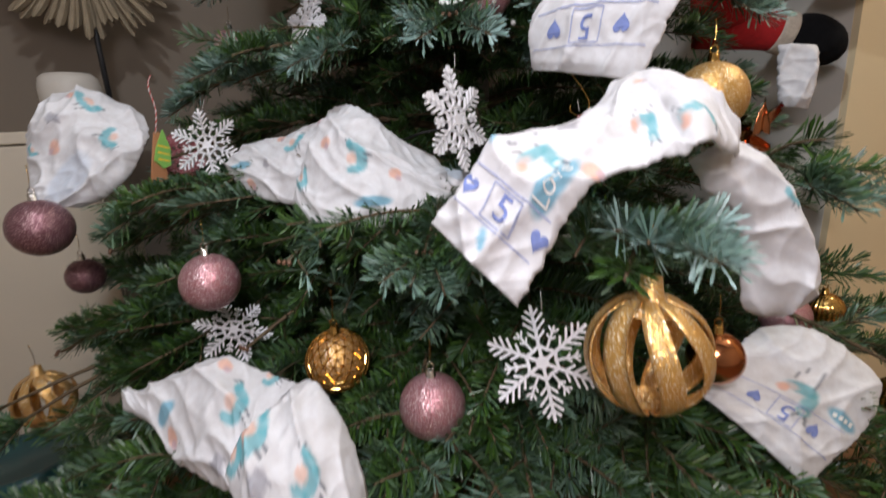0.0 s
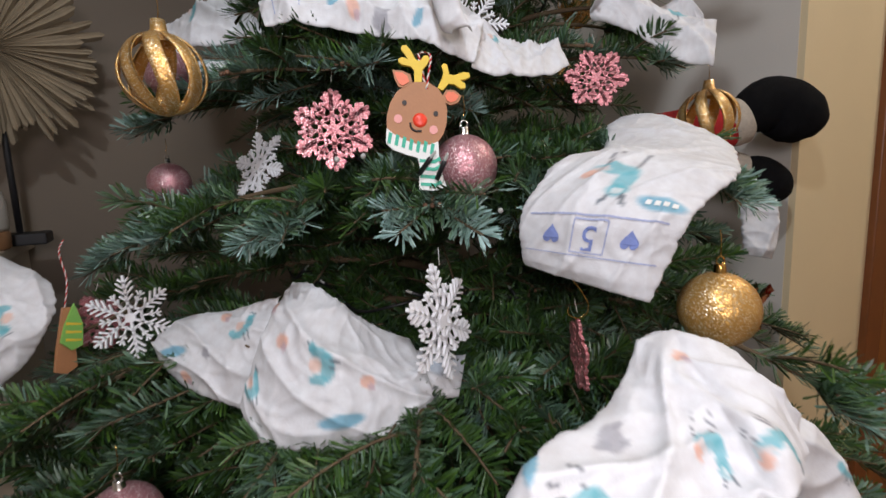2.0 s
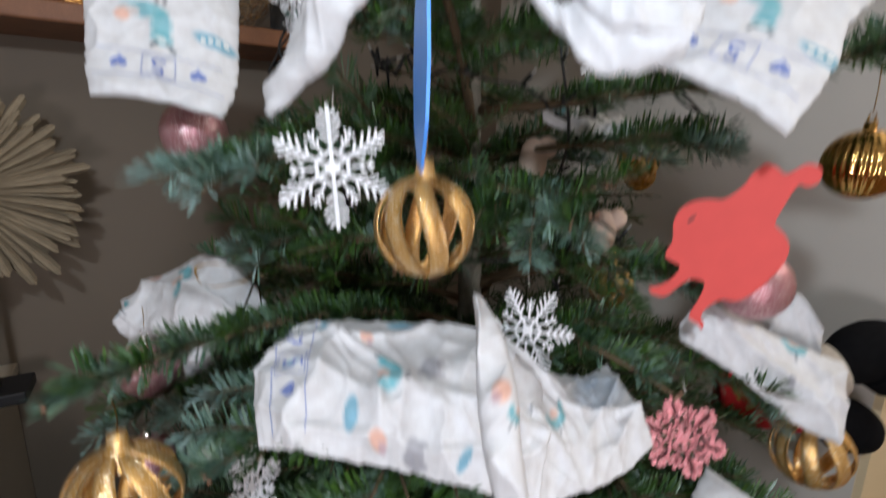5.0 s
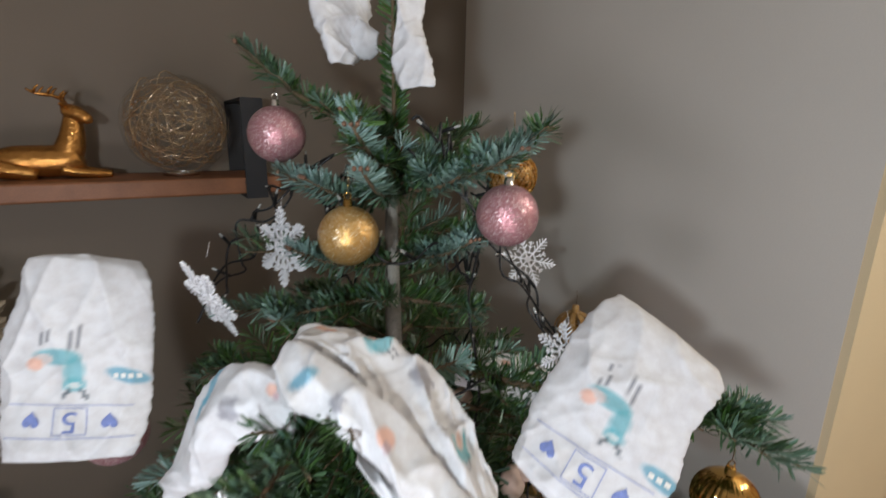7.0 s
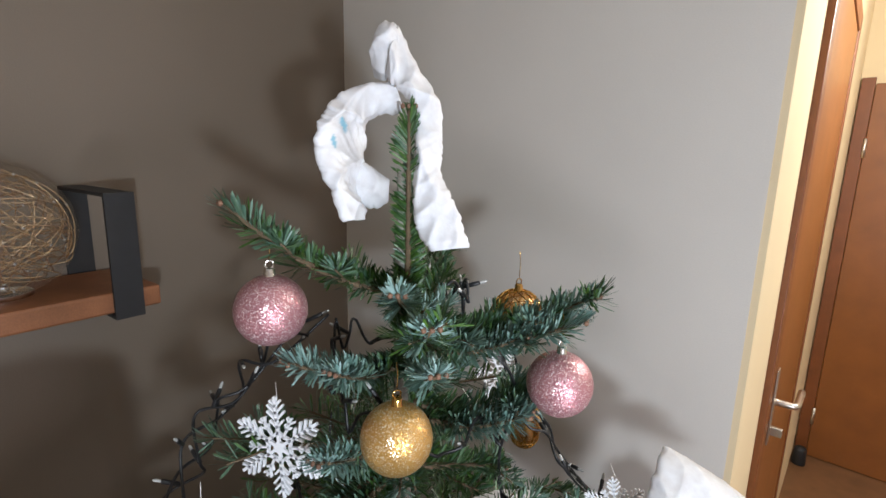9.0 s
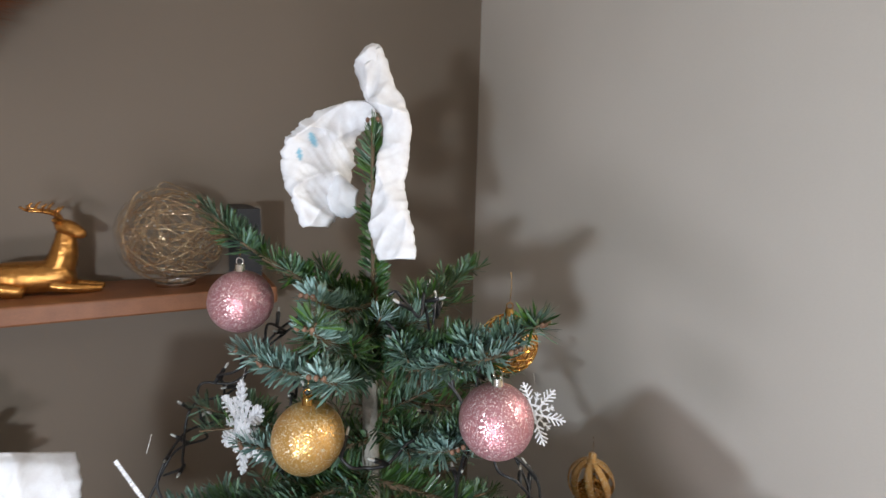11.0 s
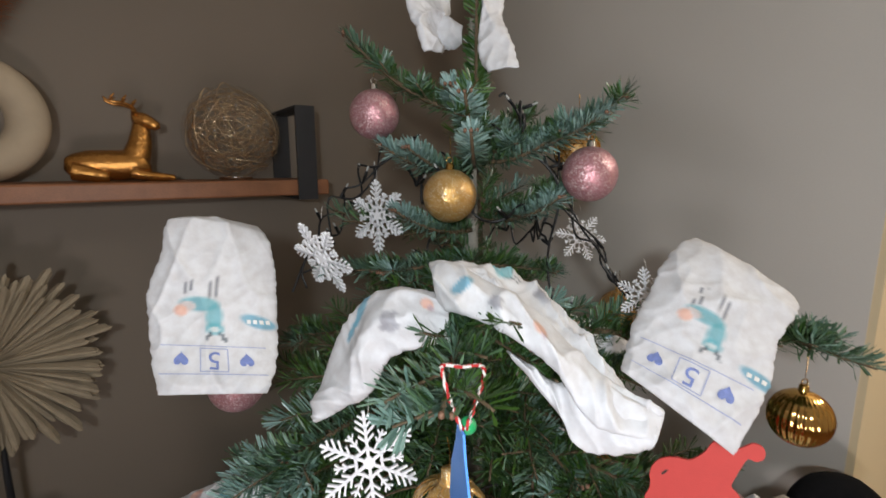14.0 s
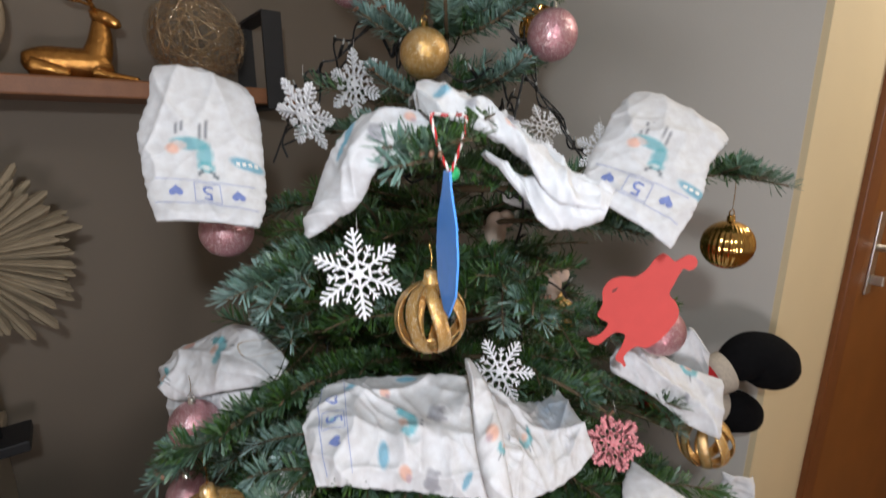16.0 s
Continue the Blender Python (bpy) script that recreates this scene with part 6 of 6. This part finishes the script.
def branch(tree, base, tip, density=1.0, bloom=0.6, bushy=1.0, needle=0.0225, brush=0.25, prune=True, hang=None):
    """A limb from base to tip with side shoots in a flat fan, and the needles on them."""
    base, tip = np.array(base, float), np.array(tip, float)
    r = np.linalg.norm(tip - base)
    droop = hang if hang is not None else min(max((1.38 - tip[2]) / 0.30, 0.0), 1.0)
    sag = np.array([0, 0, (0.19 * droop - 0.10) * r])
    main = np.array([base + (tip - base) * s + sag * 4 * s * (1 - s) for s in np.linspace(0, 1, 12)])
    # only the hung things near this limb matter; a limb that would end before one stops short of it
    global NEAR
    line = CLEAR[:, 0:3] - base.astype(np.float32)
    k = np.clip(line @ (tip - base).astype(np.float32) / r**2, 0, 1)
    gap = np.linalg.norm(line - k[:, None] * (tip - base).astype(np.float32), axis=1)
    NEAR = CLEAR[gap < 0.30 + CLEAR[:, 3]] if prune else CLEAR[:0]
    stop = blocked(main)
    if len(main) == 12 and stop[9:].all() and bushy > 0:
        last = max(5, 11 - int(np.argmin(stop[::-1])))
        main = np.array([main[0] + (main[last] - main[0]) * s for s in np.linspace(0, 1, 12)]) if last < 11 else main
        tip = main[-1]
        r = np.linalg.norm(tip - base)
    wood_v, wood_f = [], []

    def wood(path, r0, r1, n=5):
        vs, fs = tube_data(path, np.linspace(r0, r1, len(path)), n)
        k = len(wood_v)
        wood_v.extend(vs)
        wood_f.extend([tuple(i + k for i in f) for f in fs])

    wood(main, 0.003 + 0.009 * r, 0.0018, 6)
    out = []
    t = unit(tip - base)
    up = np.array([0, 0, 1.0])
    ref = unit(up * (1 - 0.35 * droop) + np.array([t[0], t[1], 0]) * 0.7 * droop + 1e-4)
    inner = 0.25 if r > 0.25 else 0.0
    shoot_needles(main[int(12 * inner) :], bloom if bushy < 0.4 else 0.6 * bloom, needle, 2100 * density, out, 26, brush, ref)
    side = unit(np.cross(t, up) + 1e-6)
    s, k = inner, 0
    while s < 0.97:
        p = main[0] + (main[-1] - main[0]) * s + sag * 4 * s * (1 - s)
        rest = r * (1 - s)
        ln = min(bushy * (0.045 + 0.42 * rest) * RNG.uniform(0.8, 1.15), 0.26)
        if ln < 0.012:
            break
        sg = 1 if k % 2 else -1
        ang = math.radians(RNG.uniform(40, 54))
        d = unit(t * math.cos(ang) + sg * side * math.sin(ang) + up * RNG.normal(0.10, 0.26))
        bend = unit(t * 0.7 + up * (0.15 - 0.95 * droop * RNG.uniform(0.2, 1.2)))
        path = np.array([p + d * ln * q + bend * ln * (0.14 + 0.22 * droop) * q * q for q in np.linspace(0, 1, 6)])
        hit = blocked(path)
        if hit[:3].any():
            s += 0.031 / max(r, 0.08)
            k += 1
            continue
        if hit.any():
            path = np.array([p + d * ln * 0.45 * q + bend * ln * 0.05 * q * q for q in np.linspace(0, 1, 6)])
        wood(path, 0.0014 + 0.005 * ln, 0.0011, 4)
        own = bloom * RNG.choice((0.0, 0.05, 0.25, 1.15))
        shoot_needles(path, own, needle * RNG.uniform(0.9, 1.1), 1700 * density, out, 26, 0.25, ref)
        if ln > 0.11 and not hit.any():
            q = 0.40
            kk = 0
            while q < 0.85:
                p2 = p + d * ln * q + bend * ln * (0.14 + 0.22 * droop) * q * q
                l2 = (0.030 + 0.42 * ln * (1 - q)) * RNG.uniform(0.8, 1.2)
                s2 = unit(np.cross(d, up)) * (1 if kk % 2 else -1)
                d2 = unit(d * 0.75 + s2 * 0.66 + up * RNG.normal(0.08, 0.24))
                path2 = np.array([p2 + d2 * l2 * w for w in np.linspace(0, 1, 4)])
                if blocked(path2).any():
                    q += 0.045 / max(ln, 0.05)
                    kk += 1
                    continue
                wood(path2, 0.0012, 0.0010, 4)
                shoot_needles(path2, own * RNG.uniform(0.8, 1.2), needle * 0.95, 1700 * density, out, 26, 0.25, ref)
                q += 0.045 / max(ln, 0.05)
                kk += 1
        s += (0.031 / max(r, 0.08)) * RNG.uniform(0.85, 1.2)
        k += 1
    # the fan of young shoots at the end
    if bushy > 0.4 and bloom > 0.2 and tip[2] < 1.40:
        down = unit(t * 0.75 - up * 0.65 * droop)
        for ang, ln in ((-1.05, 0.042), (-0.5, 0.052), (0.12, 0.060), (0.62, 0.050), (1.15, 0.040)):
            ang += RNG.normal(0, 0.10)
            d = unit(down * math.cos(ang) + side * math.sin(ang) + ref * RNG.uniform(0.05, 0.35))
            ln *= RNG.uniform(0.75, 1.25)
            path = np.array([tip - t * 0.012 + d * ln * q for q in np.linspace(0, 1, 5)])
            if blocked(path).any():
                continue
            wood(path, 0.0014, 0.0010, 4)
            shoot_needles(path, min(1.25 * bloom, 1.0), needle * 0.95, 2300 * density, out, 30, 0.2, ref)
    limb = part("branch", mesh_from("branch", wood_v, wood_f, "twig", True), tree)
    part("needles", needles_mesh(out), limb)
    # buds at the end of the limb
    bm = bmesh.new()
    for j in range(3):
        o = Vector(tip) + Vector(t) * 0.004 + Vector(side) * 0.006 * (j - 1)
        bmesh.ops.create_icosphere(bm, subdivisions=1, radius=0.0024, matrix=Matrix.Translation(o) @ Matrix.Diagonal((1, 1, 1.2, 1)))
    part("bud", bm_mesh("bud", bm, "bud", True), limb)
    return limb


tree = thing("christmas_tree", (0.003, 0.006, 0.009), "fresh fir tree with blue-green needles, hung with ornaments and nappies", "christmas tree")
trunk_path = [(TRUNK.x + 0.006 * math.sin(3 * z), TRUNK.y + 0.005 * math.cos(4 * z), z) for z in np.linspace(0.02, 1.60, 26)]
part("trunk", tube_mesh("trunk", trunk_path, np.linspace(0.034, 0.0035, 26), "bark", 12), tree)
leader = branch(tree, (0.101, 0.93, 1.43), (0.098, 0.925, 1.655), 2.2, 0.05, 0.0, 0.019, 1.0)


def tip_branch(x, y, z, rise, density=1.0, bloom=0.6, bushy=1.0, prune=True, hang=None):
    """A limb whose tip is known; rise: how far the tip stands above its root, per metre of reach."""
    reach = math.hypot(x - TRUNK.x, y - TRUNK.y)
    a = math.atan2(y - TRUNK.y, x - TRUNK.x)
    zb = min(max(z - rise * reach, 0.12), 1.5)
    return branch(tree, (TRUNK.x + 0.008 * math.cos(a), TRUNK.y + 0.008 * math.sin(a), zb), (x, y, z), density, bloom, bushy, 0.0225, 0.25 if z < 1.35 else 0.55, prune, hang)


# limbs whose tips can be told, from the top down
for row in (
    (-0.060, 0.914, 1.573, 0.55, 1.5, 0.25, 0.3), (0.246, 0.827, 1.492, 0.25, 1.9, 0.6, 0.36, False), (0.222, 0.815, 1.474, 0.2, 1.9, 0.8, 0.28, False), (0.070, 0.800, 1.492, 0.3, 1.5, 0.95, 0.32),
    (-0.019, 0.890, 1.443, 0.25, 1.9, 0.9, 0.0, False), (0.060, 0.843, 1.506, 0.25, 1.9, 0.9, 0.0, False), (0.182, 0.843, 1.456, 0.25, 1.9, 0.9, 0.0, False), (0.012, 0.864, 1.440, 0.25, 1.9, 0.9, 0.0, False),
    (0.181, 0.830, 1.384, 0.25, 1.9, 0.9, 0.0, False), (0.077, 0.803, 1.454, 0.25, 1.9, 0.9, 0.0, False), (-0.004, 0.857, 1.368, 0.25, 1.9, 0.9, 0.0, False),
    (0.190, 0.864, 1.380, 0.15, 1.1, 0.7, 0.6), (0.20, 1.06, 1.50, 0.3, 1.0, 0.3, 0.5),
):
    tip_branch(*row)
for row in (
    (-0.135, 0.819, 1.324, 0.1, 1.0, 0.6, 0.5), (0.307, 0.853, 1.310, 0.1, 1.0, 0.35, 0.5), (0.398, 0.722, 1.250, 0.1, 1.0, 0.3, 0.45),
    (0.030, 0.560, 1.278, 0.25, 1.0, 0.6, 0.8, True, 1.0), (-0.06, 0.80, 1.315, 0.1, 1.0, 0.7, 0.5),
    (-0.10, 0.70, 1.16, 0.1, 1.0, 0.7, 0.9), (0.17, 0.70, 1.12, 0.1, 1.0, 0.6, 0.9), (0.30, 0.80, 1.18, 0.1, 1.0, 0.5, 0.9),
):
    tip_branch(*row)
for row in (
    (-0.119, 0.777, 1.072, 0.1, 1.0, 0.7, 0.8), (-0.200, 0.623, 1.003, 0.15, 1.7, 0.4, 0.3, False), (0.286, 0.745, 1.053, 0.1, 1.0, 0.7, 0.9),
    (0.002, 0.619, 0.916, 0.05, 1.0, 0.85, 1.0), (0.10, 0.70, 0.90, 0.05, 1.0, 0.7, 1.0), (-0.26, 0.80, 0.90, 0.05, 1.0, 0.6, 1.0),
    (0.27, 0.72, 0.955, 0.05, 1.0, 0.8, 0.6), (0.37, 0.733, 0.94, 0.05, 1.0, 0.5, 0.8), (-0.12, 0.66, 0.92, 0.05, 1.0, 0.75, 0.9),
):
    tip_branch(*row)
for row in (
    (0.077, 0.554, 0.785, 0.0, 1.0, 0.8, 1.1), (-0.27, 0.70, 0.745, 0.0, 1.0, 0.6, 1.1), (-0.06, 0.60, 0.78, 0.0, 1.0, 0.65, 1.1),
    (0.19, 0.60, 0.80, 0.0, 1.0, 0.6, 1.0), (0.36, 0.60, 0.80, 0.0, 1.0, 0.5, 1.1), (-0.19, 0.63, 0.77, 0.0, 1.0, 0.6, 1.0),
):
    tip_branch(*row)
for row in (
    (0.205, 0.345, 0.612, 0.0, 1.2, 0.95, 0.75, False, 0.35), (0.05, 0.45, 0.58, 0.0, 1.0, 0.4, 1.2), (-0.08, 0.47, 0.57, 0.0, 1.0, 0.45, 1.2), (-0.30, 0.55, 0.60, 0.0, 1.0, 0.3, 1.2),
    (-0.37, 0.62, 0.55, 0.0, 1.0, 0.3, 1.2), (0.40, 0.50, 0.62, 0.0, 1.0, 0.4, 1.1), (0.16, 0.45, 0.47, -0.05, 1.0, 0.35, 1.2), (0.02, 0.42, 0.40, -0.1, 1.0, 0.3, 1.2),
):
    tip_branch(*row)
for row in (
    (-0.46, 0.60, 0.42, -0.05, 1.0, 0.25, 1.2), (-0.47, 0.52, 0.36, -0.1, 1.0, 0.25, 1.2), (-0.36, 0.45, 0.30, -0.15, 1.0, 0.25, 1.2), (-0.20, 0.38, 0.28, -0.15, 1.0, 0.25, 1.2), (0.30, 0.42, 0.33, -0.1, 1.0, 0.3, 1.2),
    (0.14, 0.36, 0.33, -0.1, 1.0, 0.4, 1.2), (0.52, 0.52, 0.42, -0.05, 1.0, 0.3, 1.2), (0.38, 0.62, 0.66, 0.0, 1.0, 0.3, 1.2), (-0.30, 0.66, 0.66, 0.0, 1.0, 0.3, 1.1), (-0.28, 0.60, 0.50, 0.0, 1.0, 0.3, 1.2), (-0.16, 0.52, 0.46, 0.0, 1.0, 0.3, 1.2),
):
    tip_branch(*row)
# the rest of each whorl, round the back and low down
for z, reach, count, start in ((1.36, 0.14, 3, 0.2), (1.2, 0.22, 4, 0.0), (1.02, 0.30, 6, -0.2), (0.86, 0.36, 7, 0.1), (0.70, 0.44, 8, -0.3), (0.52, 0.52, 10, 0.0), (0.34, 0.68, 16, 0.3), (0.20, 0.70, 14, 0.0)):
    full = z < 0.4
    for k in range(count):
        a = start + (2 * math.pi * k / count if full else -0.35 + (math.pi + 0.7) * (k + 0.5) / count) + RNG.uniform(-0.15, 0.15)
        rr = reach * RNG.uniform(0.82, 1.05)
        tip_branch(TRUNK.x + rr * math.cos(a), TRUNK.y + rr * math.sin(a), z + RNG.uniform(-0.05, 0.05), 0.05, 0.55 if math.sin(a) > -0.3 else 0.8, 0.25, 0.9)
# short inner limbs that close the view to the trunk
for k in range(34):
    z = 0.45 + 0.75 * k / 34
    a = k * 2.4
    rr = 0.20 + 0.10 * RNG.random()
    tip_branch(TRUNK.x + rr * math.cos(a), TRUNK.y + rr * math.sin(a), z, 0.1, 0.6, 0.2, 1.3)
